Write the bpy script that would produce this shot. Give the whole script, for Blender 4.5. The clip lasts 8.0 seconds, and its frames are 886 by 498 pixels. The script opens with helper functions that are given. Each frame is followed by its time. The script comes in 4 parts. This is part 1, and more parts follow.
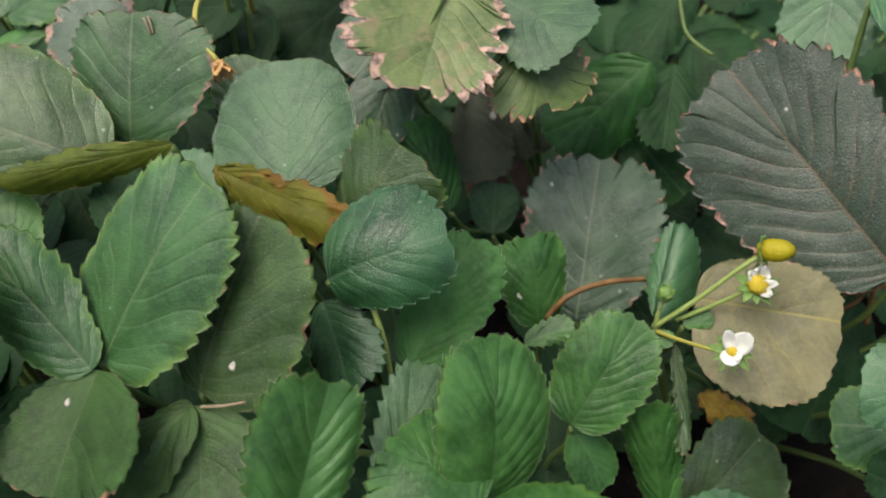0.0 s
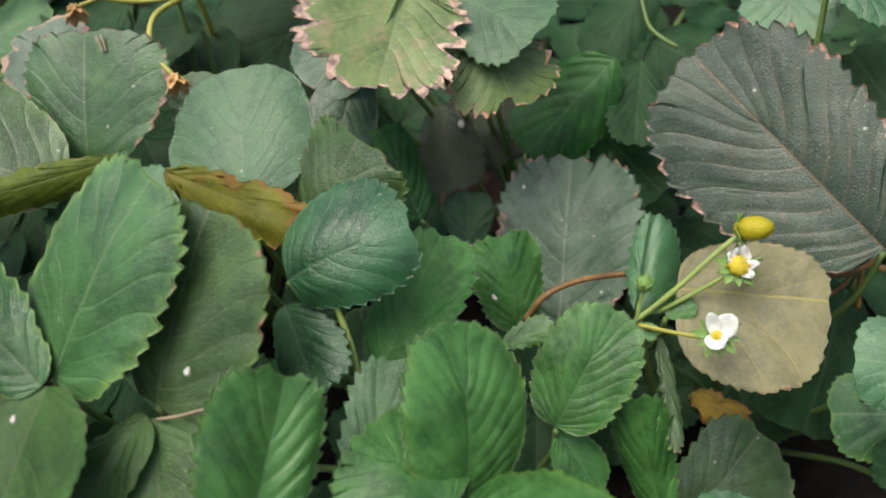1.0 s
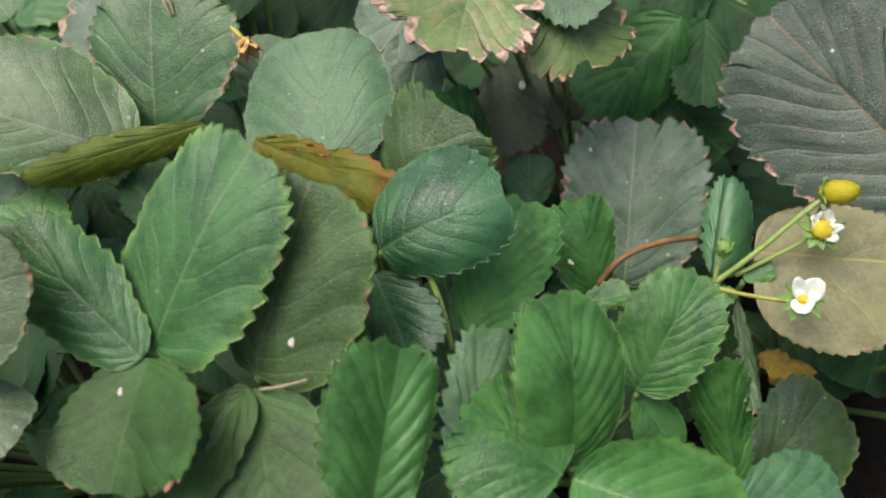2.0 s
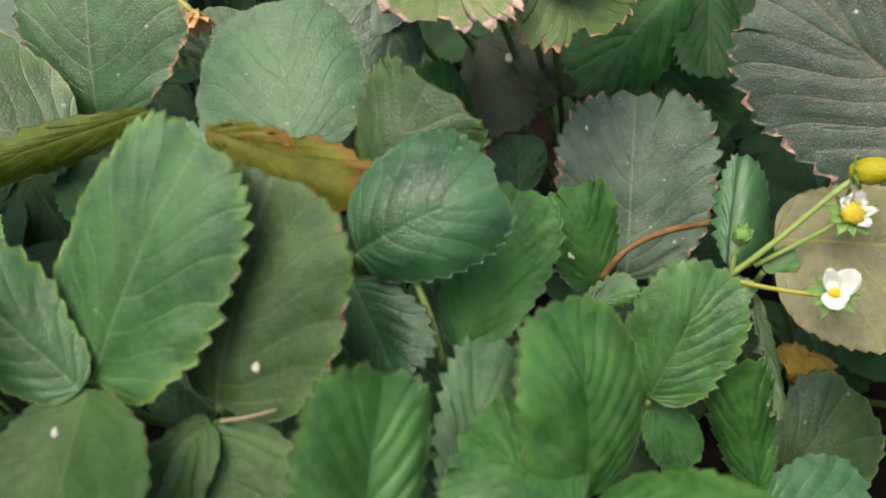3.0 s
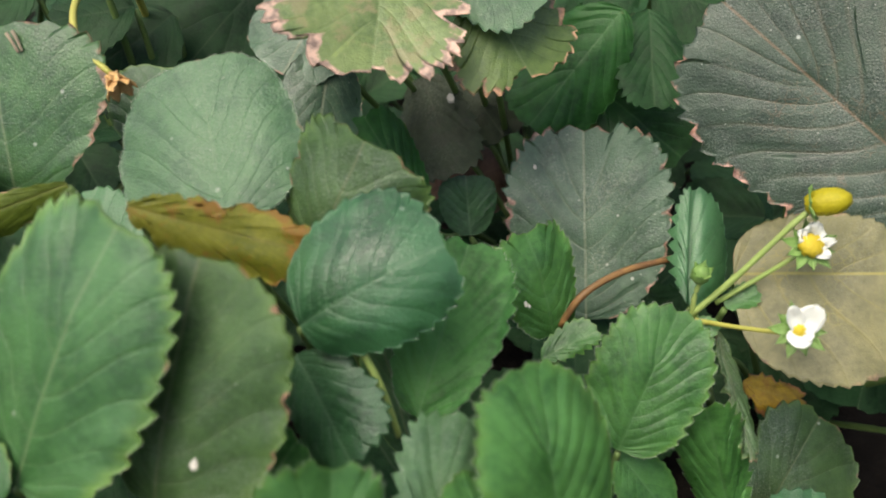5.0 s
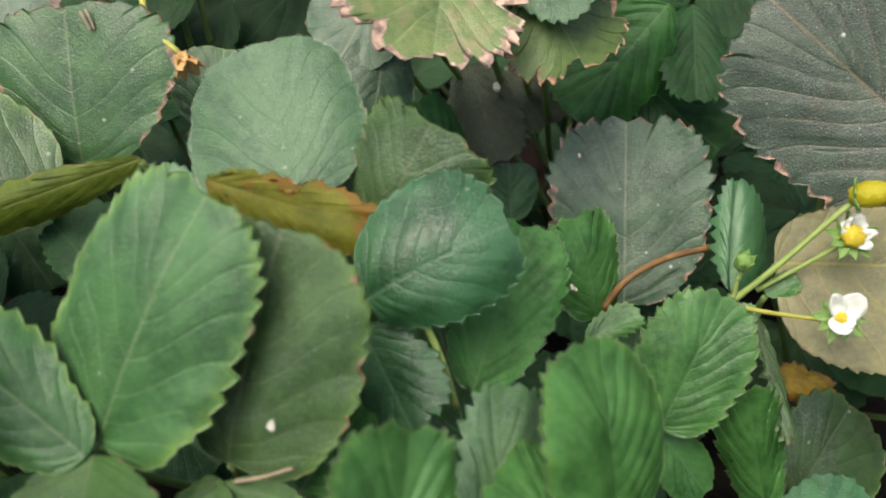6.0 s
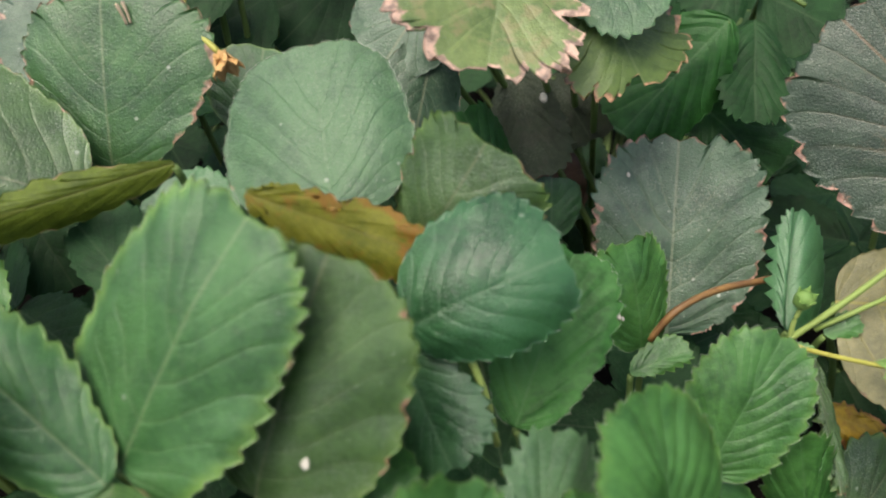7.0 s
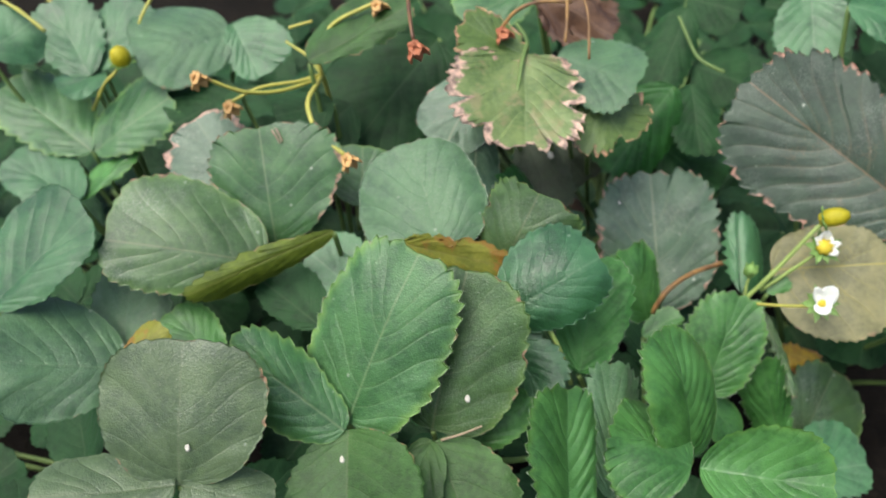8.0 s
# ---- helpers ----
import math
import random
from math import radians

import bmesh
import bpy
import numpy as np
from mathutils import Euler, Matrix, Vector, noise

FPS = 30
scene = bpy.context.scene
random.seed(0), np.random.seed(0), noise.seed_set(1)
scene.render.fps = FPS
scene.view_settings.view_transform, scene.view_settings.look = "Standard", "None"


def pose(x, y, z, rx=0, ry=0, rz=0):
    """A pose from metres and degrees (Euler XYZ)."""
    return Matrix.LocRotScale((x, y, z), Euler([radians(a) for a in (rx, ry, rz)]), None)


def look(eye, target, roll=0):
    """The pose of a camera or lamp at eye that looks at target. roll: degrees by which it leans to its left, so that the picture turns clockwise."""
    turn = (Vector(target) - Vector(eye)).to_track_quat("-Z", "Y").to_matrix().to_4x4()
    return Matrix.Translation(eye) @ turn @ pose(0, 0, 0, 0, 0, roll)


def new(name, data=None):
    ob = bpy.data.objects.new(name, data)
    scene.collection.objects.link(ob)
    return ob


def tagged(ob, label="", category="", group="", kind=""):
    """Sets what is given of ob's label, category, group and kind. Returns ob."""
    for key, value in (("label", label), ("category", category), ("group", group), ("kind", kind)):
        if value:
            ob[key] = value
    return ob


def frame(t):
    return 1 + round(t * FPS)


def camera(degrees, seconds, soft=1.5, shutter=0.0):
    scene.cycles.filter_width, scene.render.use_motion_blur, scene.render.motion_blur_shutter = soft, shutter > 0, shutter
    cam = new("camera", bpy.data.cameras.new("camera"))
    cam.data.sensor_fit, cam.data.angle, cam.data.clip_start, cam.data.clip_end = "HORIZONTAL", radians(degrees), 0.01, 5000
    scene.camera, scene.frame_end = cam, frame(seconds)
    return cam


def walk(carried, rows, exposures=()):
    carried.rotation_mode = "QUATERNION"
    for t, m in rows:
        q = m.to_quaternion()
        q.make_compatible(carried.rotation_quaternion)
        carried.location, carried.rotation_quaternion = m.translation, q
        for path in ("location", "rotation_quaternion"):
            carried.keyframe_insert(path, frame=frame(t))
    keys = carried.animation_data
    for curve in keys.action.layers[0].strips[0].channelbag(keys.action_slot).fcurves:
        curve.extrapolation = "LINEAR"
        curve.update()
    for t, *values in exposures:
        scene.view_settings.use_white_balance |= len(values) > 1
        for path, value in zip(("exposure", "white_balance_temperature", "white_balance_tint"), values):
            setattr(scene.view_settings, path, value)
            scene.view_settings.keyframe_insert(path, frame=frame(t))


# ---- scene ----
cam = camera(56.6, 8.0, soft=2.0)
cam.data.dof.use_dof, cam.data.dof.focus_distance, cam.data.dof.aperture_fstop = True, 0.365, 8.5
PATH = [
    (0, (0.058, -0.003, 0.51), (-0.166, 1.517, -0.771), -8.0),
    (0.5, (0.086, -0.01, 0.495), (-0.162, 1.572, -0.704), -10.1),
    (1, (0.069, -0.009, 0.478), (-0.144, 1.601, -0.69), -10.8),
    (1.5, (0.039, -0.008, 0.48), (-0.154, 1.583, -0.716), -10.6),
    (2, (0.03, -0.005, 0.488), (-0.179, 1.535, -0.771), -11.4),
    (2.2, (0.024, 0.005, 0.476), (-0.138, 1.555, -0.777), -10.2),
    (3.3, (0.023, 0.042, 0.467), (-0.138, 1.527, -0.864), -12.4),
    (3.5, (0.026, 0.049, 0.467), (-0.126, 1.53, -0.868), -12.4),
    (4, (0.03, 0.065, 0.468), (-0.076, 1.561, -0.856), -11.7),
    (4.2, (0.029, 0.064, 0.468), (-0.059, 1.566, -0.85), -11.1),
    (5.3, (0.029, 0.044, 0.466), (-0.021, 1.574, -0.822), -13.5),
    (5.5, (0.017, 0.032, 0.459), (-0.032, 1.562, -0.827), -13.5),
    (6, (0.009, 0.046, 0.474), (-0.061, 1.562, -0.828), -11.9),
    (6.5, (0.016, 0.076, 0.467), (-0.06, 1.584, -0.845), -9.6),
    (7, (-0.002, 0.068, 0.473), (-0.104, 1.572, -0.842), -10.0),
    (7.5, (-0.005, 0.037, 0.497), (-0.096, 1.527, -0.834), -11.6),
    (7.6, (-0.006, 0.016, 0.506), (-0.073, 1.557, -0.768), -13.2),
    (7.7, (-0.014, 0.001, 0.517), (-0.059, 1.55, -0.746), -14.2),
    (7.8, (-0.026, -0.016, 0.536), (-0.043, 1.53, -0.732), -13.4),
    (7.9, (-0.043, -0.033, 0.552), (-0.026, 1.534, -0.69), -13.3),
    (8, (-0.055, -0.051, 0.574), (-0.045, 1.514, -0.672), -14.4),
]
walk(cam, [(t, look(eye, target, roll)) for t, eye, target, roll in PATH], [(0, 0.29, 6630, 9), (0.5, 0.41, 6480, 7), (2, 0.57, 6530, 7), (3.5, 0.53, 6930, 5), (4, 0.55, 6730, 6), (5.5, 0.63, 6680, 6), (7.5, 0.63, 6530, 6), (8, 0.73, 6230, 4)])

# ---- light ----
world = bpy.data.worlds.new("overcast_sky")
scene.world = world
world.use_nodes = True
wn = world.node_tree.nodes
sky = wn.new("ShaderNodeTexSky")
sky.sky_type = "NISHITA"
sky.sun_disc = False
sky.sun_elevation = radians(72)
sky.sun_rotation = radians(225)
sky.air_density, sky.dust_density, sky.ozone_density = 1.0, 6.0, 0.6
wn["Background"].inputs["Strength"].default_value = 0.15
world.node_tree.links.new(sky.outputs["Color"], wn["Background"].inputs["Color"])

sun = new("sun", bpy.data.lights.new("sun", "SUN"))
sun.data.energy = 1.5
sun.data.angle = radians(50)
sun.data.color = (1.0, 0.97, 0.92)
sun.matrix_world = look((-0.35, -0.35, 1.6), (0, 0, 0))


# ---- materials ----
def nodes_of(name):
    m = bpy.data.materials.new(name)
    m.use_nodes = True
    return m, m.node_tree.nodes, m.node_tree.links


def node(ns, kind, **values):
    n = ns.new(kind)
    for key, value in values.items():
        n.inputs[key.replace("_", " ")].default_value = value
    return n


def ramp(ns, ln, source, lo, hi):
    """0 below lo, 1 above hi (or the other way round), smooth."""
    r = ns.new("ShaderNodeMapRange")
    r.interpolation_type = "SMOOTHSTEP"
    flip = lo > hi
    r.inputs["From Min"].default_value, r.inputs["From Max"].default_value = min(lo, hi), max(lo, hi)
    r.inputs["To Min"].default_value, r.inputs["To Max"].default_value = (1, 0) if flip else (0, 1)
    ln.new(source, r.inputs["Value"])
    return r.outputs["Result"]


def calc(ns, ln, op, a, b):
    m = ns.new("ShaderNodeMath")
    m.operation = op
    for socket, v in zip(m.inputs, (a, b)):
        if isinstance(v, (int, float)):
            socket.default_value = v
        else:
            ln.new(v, socket)
    return m.outputs[0]


def blend(ns, ln, fac, a, b):
    m = ns.new("ShaderNodeMix")
    m.data_type = "RGBA"
    for socket, v in zip((m.inputs[0], m.inputs[6], m.inputs[7]), (fac, a, b)):
        if isinstance(v, (int, float)):
            socket.default_value = v
        elif isinstance(v, tuple):
            socket.default_value = (*v, 1)
        else:
            ln.new(v, socket)
    return m.outputs[2]


def noise_of(ns, ln, scale, detail=3.0, rough=0.55):
    co = ns.new("ShaderNodeTexCoord")
    n = node(ns, "ShaderNodeTexNoise", Scale=scale, Detail=detail, Roughness=rough)
    ln.new(co.outputs["Object"], n.inputs["Vector"])
    return n.outputs["Fac"]


def leaf_material(name, deep, light, vein, rough=0.5, brown=0.0, rim_colour=(0.25, 0.13, 0.085), blotch=0.0, blotch_colour=(0.2, 0.09, 0.03),
                  dust=0.3, vein_show=0.32, rim_edge=0.93, through_light=0.16, yellow_rim=0.0, gloss=0.6, specks=0.0, down=0.0, relief_depth=0.0006):
    m, ns, ln = nodes_of(name)
    bsdf = ns["Principled BSDF"]
    rim = node(ns, "ShaderNodeAttribute")
    rim.attribute_name = "rim"
    vn = node(ns, "ShaderNodeAttribute")
    vn.attribute_name = "vein"
    ac = node(ns, "ShaderNodeAttribute")
    ac.attribute_name = "across"
    rim, vn = rim.outputs["Fac"], vn.outputs["Fac"]
    big, fine = noise_of(ns, ln, 45, 4), noise_of(ns, ln, 420, 3)
    info = ns.new("ShaderNodeObjectInfo")
    mottle = ramp(ns, ln, calc(ns, ln, "ADD", calc(ns, ln, "MULTIPLY", big, 0.7), calc(ns, ln, "MULTIPLY", noise_of(ns, ln, 150, 3), 0.3)), 0.36, 0.62)
    colour = blend(ns, ln, mottle, tuple(c * 0.8 for c in deep), tuple(c * 1.1 for c in light))
    colour = blend(ns, ln, calc(ns, ln, "MULTIPLY", ramp(ns, ln, fine, 0.35, 0.75), 0.3), colour, tuple(min(1, c * 1.5) for c in light))
    hue = node(ns, "ShaderNodeHueSaturation", Fac=1.0)
    ln.new(colour, hue.inputs["Color"])
    ln.new(calc(ns, ln, "MULTIPLY_ADD", info.outputs["Random"], 0.26), hue.inputs["Value"])
    hue.inputs["Value"].links[0].from_node.inputs[2].default_value = 0.88
    colour = hue.outputs["Color"]
    # lateral veins thin out towards the margin, the midrib stays pale
    side = calc(ns, ln, "MULTIPLY", ramp(ns, ln, vn, 0.10, 0.02), ramp(ns, ln, rim, 1.05, 0.35))
    mid = ramp(ns, ln, ac.outputs["Fac"], 0.03, 0.008)
    colour = blend(ns, ln, calc(ns, ln, "MULTIPLY", calc(ns, ln, "MAXIMUM", calc(ns, ln, "MULTIPLY", side, 0.3), mid), vein_show), colour, vein)
    net = ns.new("ShaderNodeTexVoronoi")
    net.feature = "DISTANCE_TO_EDGE"
    net.inputs["Scale"].default_value = 240
    oc = ns.new("ShaderNodeTexCoord")
    ln.new(oc.outputs["Object"], net.inputs["Vector"])
    lines = calc(ns, ln, "MULTIPLY", ramp(ns, ln, net.outputs["Distance"], 0.05, 0.01), calc(ns, ln, "MULTIPLY", ramp(ns, ln, rim, 0.85, 0.2), ramp(ns, ln, noise_of(ns, ln, 70, 3), 0.45, 0.65)))
    colour = blend(ns, ln, calc(ns, ln, "MULTIPLY", lines, vein_show * 0.7), colour, vein)
    if yellow_rim:
        colour = blend(ns, ln, calc(ns, ln, "MULTIPLY", ramp(ns, ln, calc(ns, ln, "ADD", rim, calc(ns, ln, "MULTIPLY", big, 0.3)), 0.98, 1.22), yellow_rim), colour, (0.22, 0.36, 0.06))
    if blotch:
        spots = noise_of(ns, ln, 75, 5, 0.65)
        colour = blend(ns, ln, calc(ns, ln, "MULTIPLY", ramp(ns, ln, spots, 0.52, 0.62), blotch), colour, blotch_colour)
    if brown:
        wobble = calc(ns, ln, "ADD", rim, calc(ns, ln, "MULTIPLY", calc(ns, ln, "SUBTRACT", noise_of(ns, ln, 110, 4), 0.5), 0.5))
        crust = blend(ns, ln, ramp(ns, ln, noise_of(ns, ln, 260, 4), 0.35, 0.65), tuple(c * 0.5 for c in rim_colour), tuple(min(1, c * 1.7) for c in rim_colour))
        colour = blend(ns, ln, calc(ns, ln, "MULTIPLY", ramp(ns, ln, wobble, rim_edge, rim_edge + 0.06), brown), colour, crust)
    if dust:
        grit = noise_of(ns, ln, 1500, 2, 0.6)
        patch = noise_of(ns, ln, 32, 3)
        fac = calc(ns, ln, "MULTIPLY", calc(ns, ln, "MULTIPLY", ramp(ns, ln, grit, 0.45, 0.8), ramp(ns, ln, patch, 0.4, 0.65)), dust)
        colour = blend(ns, ln, fac, colour, (0.42, 0.45, 0.4))
    if specks:
        # sparse pale droplet marks and grains
        for scale, lo in ((120, 0.78), (420, 0.86)):
            dots = node(ns, "ShaderNodeTexVoronoi", Scale=float(scale))
            at = ns.new("ShaderNodeTexCoord")
            ln.new(at.outputs["Object"], dots.inputs["Vector"])
            parts = ns.new("ShaderNodeSeparateColor")
            ln.new(dots.outputs["Color"], parts.inputs[0])
            fac = calc(ns, ln, "MULTIPLY", ramp(ns, ln, dots.outputs["Distance"], 0.13, 0.07), ramp(ns, ln, parts.outputs[0], lo, lo + 0.04))
            colour = blend(ns, ln, calc(ns, ln, "MULTIPLY", fac, specks), colour, (0.5, 0.52, 0.46))
    bsdf.inputs["Specular IOR Level"].default_value = gloss
    ln.new(colour, bsdf.inputs["Base Color"])
    ln.new(calc(ns, ln, "MULTIPLY_ADD", big, 0.2), bsdf.inputs["Roughness"])
    bsdf.inputs["Roughness"].links[0].from_node.inputs[2].default_value = rough - 0.23
    if down:
        # a felt of very short hairs
        bsdf.inputs["Sheen Weight"].default_value, bsdf.inputs["Sheen Roughness"].default_value = down, 0.5
        bsdf.inputs["Sheen Tint"].default_value = (0.85, 0.95, 0.8, 1)
    # puckered cells between the small veins
    co = ns.new("ShaderNodeTexCoord")
    warp = node(ns, "ShaderNodeTexNoise", Scale=160.0, Detail=2.0)
    ln.new(co.outputs["Object"], warp.inputs["Vector"])
    bent = ns.new("ShaderNodeVectorMath")
    bent.operation = "MULTIPLY_ADD"
    bent.inputs[1].default_value = (0.001, 0.001, 0.001)
    ln.new(warp.outputs["Color"], bent.inputs[0])
    ln.new(co.outputs["Object"], bent.inputs[2])
    cells = ns.new("ShaderNodeTexVoronoi")
    cells.feature = "DISTANCE_TO_EDGE"
    cells.inputs["Scale"].default_value = 760
    ln.new(bent.outputs[0], cells.inputs["Vector"])
    groove = calc(ns, ln, "MULTIPLY", ramp(ns, ln, vn, 0.0, 0.075), calc(ns, ln, "MULTIPLY_ADD", ramp(ns, ln, noise_of(ns, ln, 90, 3), 0.3, 0.7), 0.5))
    groove.node.inputs[1].links[0].from_node.inputs[2].default_value = 0.35
    relief = calc(ns, ln, "ADD", calc(ns, ln, "ADD", groove, calc(ns, ln, "MULTIPLY", ramp(ns, ln, cells.outputs["Distance"], 0.0, 0.25), 0.4)), calc(ns, ln, "MULTIPLY", noise_of(ns, ln, 900, 3), 0.3))
    bump = node(ns, "ShaderNodeBump", Strength=0.42, Distance=relief_depth)
    ln.new(relief, bump.inputs["Height"])
    ln.new(bump.outputs["Normal"], bsdf.inputs["Normal"])
    # light that passes through the blade comes out yellower
    back = ns.new("ShaderNodeBsdfTranslucent")
    warm = ns.new("ShaderNodeMix")
    warm.data_type, warm.blend_type = "RGBA", "MULTIPLY"
    warm.inputs[0].default_value, warm.inputs[7].default_value = 1.0, (1.8, 2.2, 0.6, 1)
    ln.new(colour, warm.inputs[6])
    ln.new(warm.outputs[2], back.inputs["Color"])
    mix = ns.new("ShaderNodeMixShader")
    mix.inputs[0].default_value = through_light
    ln.new(bsdf.outputs[0], mix.inputs[1])
    ln.new(back.outputs[0], mix.inputs[2])
    ln.new(mix.outputs[0], ns["Material Output"].inputs["Surface"])
    return m


def plain_material(name, a, b, rough=0.6, scale=200, bump=0.3, distance=0.0005, through_light=0.0, gloss=0.4):
    m, ns, ln = nodes_of(name)
    bsdf = ns["Principled BSDF"]
    n = noise_of(ns, ln, scale, 5)
    big = noise_of(ns, ln, scale * 0.13, 3)
    colour = blend(ns, ln, ramp(ns, ln, calc(ns, ln, "MULTIPLY_ADD", n, 0.6), 0.3, 0.9), a, b)
    ns_mad = [x for x in ns if x.type == "MATH"][-1]
    ln.new(calc(ns, ln, "MULTIPLY", big, 0.4), ns_mad.inputs[2])
    bsdf.inputs["Specular IOR Level"].default_value = gloss
    ln.new(colour, bsdf.inputs["Base Color"])
    bsdf.inputs["Roughness"].default_value = rough
    bp = node(ns, "ShaderNodeBump", Strength=bump, Distance=distance)
    ln.new(n, bp.inputs["Height"])
    ln.new(bp.outputs["Normal"], bsdf.inputs["Normal"])
    if through_light:
        back = ns.new("ShaderNodeBsdfTranslucent")
        ln.new(colour, back.inputs["Color"])
        mix = ns.new("ShaderNodeMixShader")
        mix.inputs[0].default_value = through_light
        ln.new(bsdf.outputs[0], mix.inputs[1])
        ln.new(back.outputs[0], mix.inputs[2])
        ln.new(mix.outputs[0], ns["Material Output"].inputs["Surface"])
    return m


UNDER = leaf_material("leaf_underside", (0.086, 0.112, 0.040), (0.125, 0.158, 0.059), (0.240, 0.272, 0.128), rough=0.65, dust=0.1)
MATURE = leaf_material("mature_leaf", (0.026, 0.09, 0.022), (0.05, 0.132, 0.038), (0.24, 0.3, 0.16), rough=0.5, dust=0.16, brown=0.6, rim_edge=1.04, yellow_rim=0.5, specks=0.35)
SAGE = leaf_material("sage_leaf", (0.042, 0.112, 0.043), (0.07, 0.152, 0.06), (0.150, 0.21, 0.12), rough=0.52, dust=0.2, brown=0.5, rim_edge=1.03, specks=0.4, down=0.15, vein_show=0.15, relief_depth=0.0009)
DUSTY = leaf_material("dusty_old_leaf", (0.042, 0.092, 0.048), (0.07, 0.13, 0.072), (0.26, 0.28, 0.18), rough=0.44, dust=0.45, brown=0.95, rim_edge=0.97, rim_colour=(0.3, 0.16, 0.12), gloss=0.6, vein_show=0.45, specks=0.8)
GREYED = leaf_material("greyed_old_leaf", (0.02, 0.04, 0.021), (0.032, 0.057, 0.032), (0.25, 0.14, 0.07), rough=0.46, dust=0.4, brown=0.95, rim_edge=0.98, rim_colour=(0.34, 0.18, 0.13), gloss=0.5, vein_show=0.4, specks=0.8)
TIRED = leaf_material("tired_leaf", (0.038, 0.084, 0.022), (0.058, 0.112, 0.034), (0.2, 0.2, 0.12), rough=0.5, dust=0.55, brown=0.9, rim_edge=0.99, yellow_rim=0.3, specks=0.5)
YOUNG = leaf_material("young_leaf", (0.032, 0.11, 0.021), (0.07, 0.188, 0.044), (0.12, 0.24, 0.09), rough=0.44, dust=0.05, yellow_rim=0.3, gloss=0.5, through_light=0.2)
RIBBED = leaf_material("ribbed_green_leaf", (0.028, 0.108, 0.021), (0.056, 0.17, 0.04), (0.1, 0.2, 0.08), rough=0.55, dust=0.0, gloss=0.2)
# olive green with the shade over the low front leaflets put into the colour
SHADY = leaf_material("shade_darkened_olive_leaf", (0.028, 0.07, 0.015), (0.046, 0.106, 0.025), (0.12, 0.14, 0.07), rough=0.55, dust=0.06, gloss=0.3, brown=0.9, rim_edge=1.0)
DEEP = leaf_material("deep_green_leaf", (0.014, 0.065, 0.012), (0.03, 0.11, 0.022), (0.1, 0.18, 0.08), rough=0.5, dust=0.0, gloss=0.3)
# dark green with the shade of overlying leaves put into the colour
SHADE = leaf_material("shade_darkened_leaf", (0.010, 0.036, 0.010), (0.018, 0.055, 0.017), (0.07, 0.11, 0.055), rough=0.6, dust=0.05, gloss=0.15)
COOL = leaf_material("blue_green_leaf", (0.026, 0.094, 0.03), (0.05, 0.138, 0.05), (0.144, 0.240, 0.13), rough=0.48, dust=0.15)
TEAL = leaf_material("teal_leaf", (0.016, 0.068, 0.022), (0.032, 0.108, 0.038), (0.12, 0.2, 0.11), rough=0.44, dust=0.04, gloss=0.6, specks=0.4)
SCORCHED = leaf_material("scorched_leaf", (0.09, 0.15, 0.035), (0.15, 0.2, 0.06), (0.26, 0.32, 0.14), rough=0.56, dust=0.25, brown=1.0, rim_edge=0.83,
                         rim_colour=(0.38, 0.25, 0.19), blotch=0.35, blotch_colour=(0.32, 0.2, 0.13))
SCORCHED_GREEN = leaf_material("scorched_green_leaf", (0.07, 0.13, 0.022), (0.11, 0.17, 0.035), (0.2, 0.26, 0.11), rough=0.58, dust=0.15, brown=1.0, rim_edge=0.9, rim_colour=(0.38, 0.21, 0.12), through_light=0.2)
CRUSTED = leaf_material("crusted_grey_leaf", (0.05, 0.09, 0.05), (0.078, 0.12, 0.074), (0.2, 0.22, 0.14), rough=0.5, dust=0.4, brown=0.95, rim_edge=0.88, rim_colour=(0.32, 0.19, 0.14), specks=0.4)
SPOTTED = leaf_material("spotted_leaf", (0.026, 0.085, 0.022), (0.05, 0.122, 0.036), (0.24, 0.28, 0.16), rough=0.48, dust=0.3, brown=0.9, rim_edge=0.95, rim_colour=(0.26, 0.15, 0.1), blotch=0.0, specks=0.5)
OLIVE = leaf_material("olive_leaf", (0.145, 0.138, 0.055), (0.19, 0.175, 0.074), (0.3, 0.26, 0.06), rough=0.62, dust=0.15, brown=0.8, rim_edge=1.0, rim_colour=(0.25, 0.16, 0.09), vein_show=0.9, through_light=0.15)
RUSTY = leaf_material("rusty_yellow_leaf", (0.14, 0.155, 0.012), (0.21, 0.205, 0.028), (0.2, 0.17, 0.05), rough=0.5, dust=0.1, brown=0.8, rim_edge=0.97, rim_colour=(0.3, 0.15, 0.07),
                      blotch=0.65, blotch_colour=(0.3, 0.11, 0.03), gloss=0.3, through_light=0.3)
FOLDED = leaf_material("folded_olive_leaf", (0.07, 0.105, 0.010), (0.1, 0.135, 0.016), (0.2, 0.2, 0.06), rough=0.55, dust=0.05, brown=0.8, rim_edge=0.99, rim_colour=(0.33, 0.2, 0.13), through_light=0.15, gloss=0.2)
BROWNED = leaf_material("browned_leaf", (0.052, 0.09, 0.034), (0.078, 0.118, 0.048), (0.18, 0.19, 0.12), rough=0.5, dust=0.3, brown=0.9, rim_edge=1.0, rim_colour=(0.27, 0.15, 0.09), vein_show=0.18, specks=0.4)
# dusty umber leaf, with the shade between the plants put into its colour
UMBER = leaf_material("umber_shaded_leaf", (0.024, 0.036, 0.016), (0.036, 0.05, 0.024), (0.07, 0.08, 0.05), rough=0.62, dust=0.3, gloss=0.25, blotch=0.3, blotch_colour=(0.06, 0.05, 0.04))
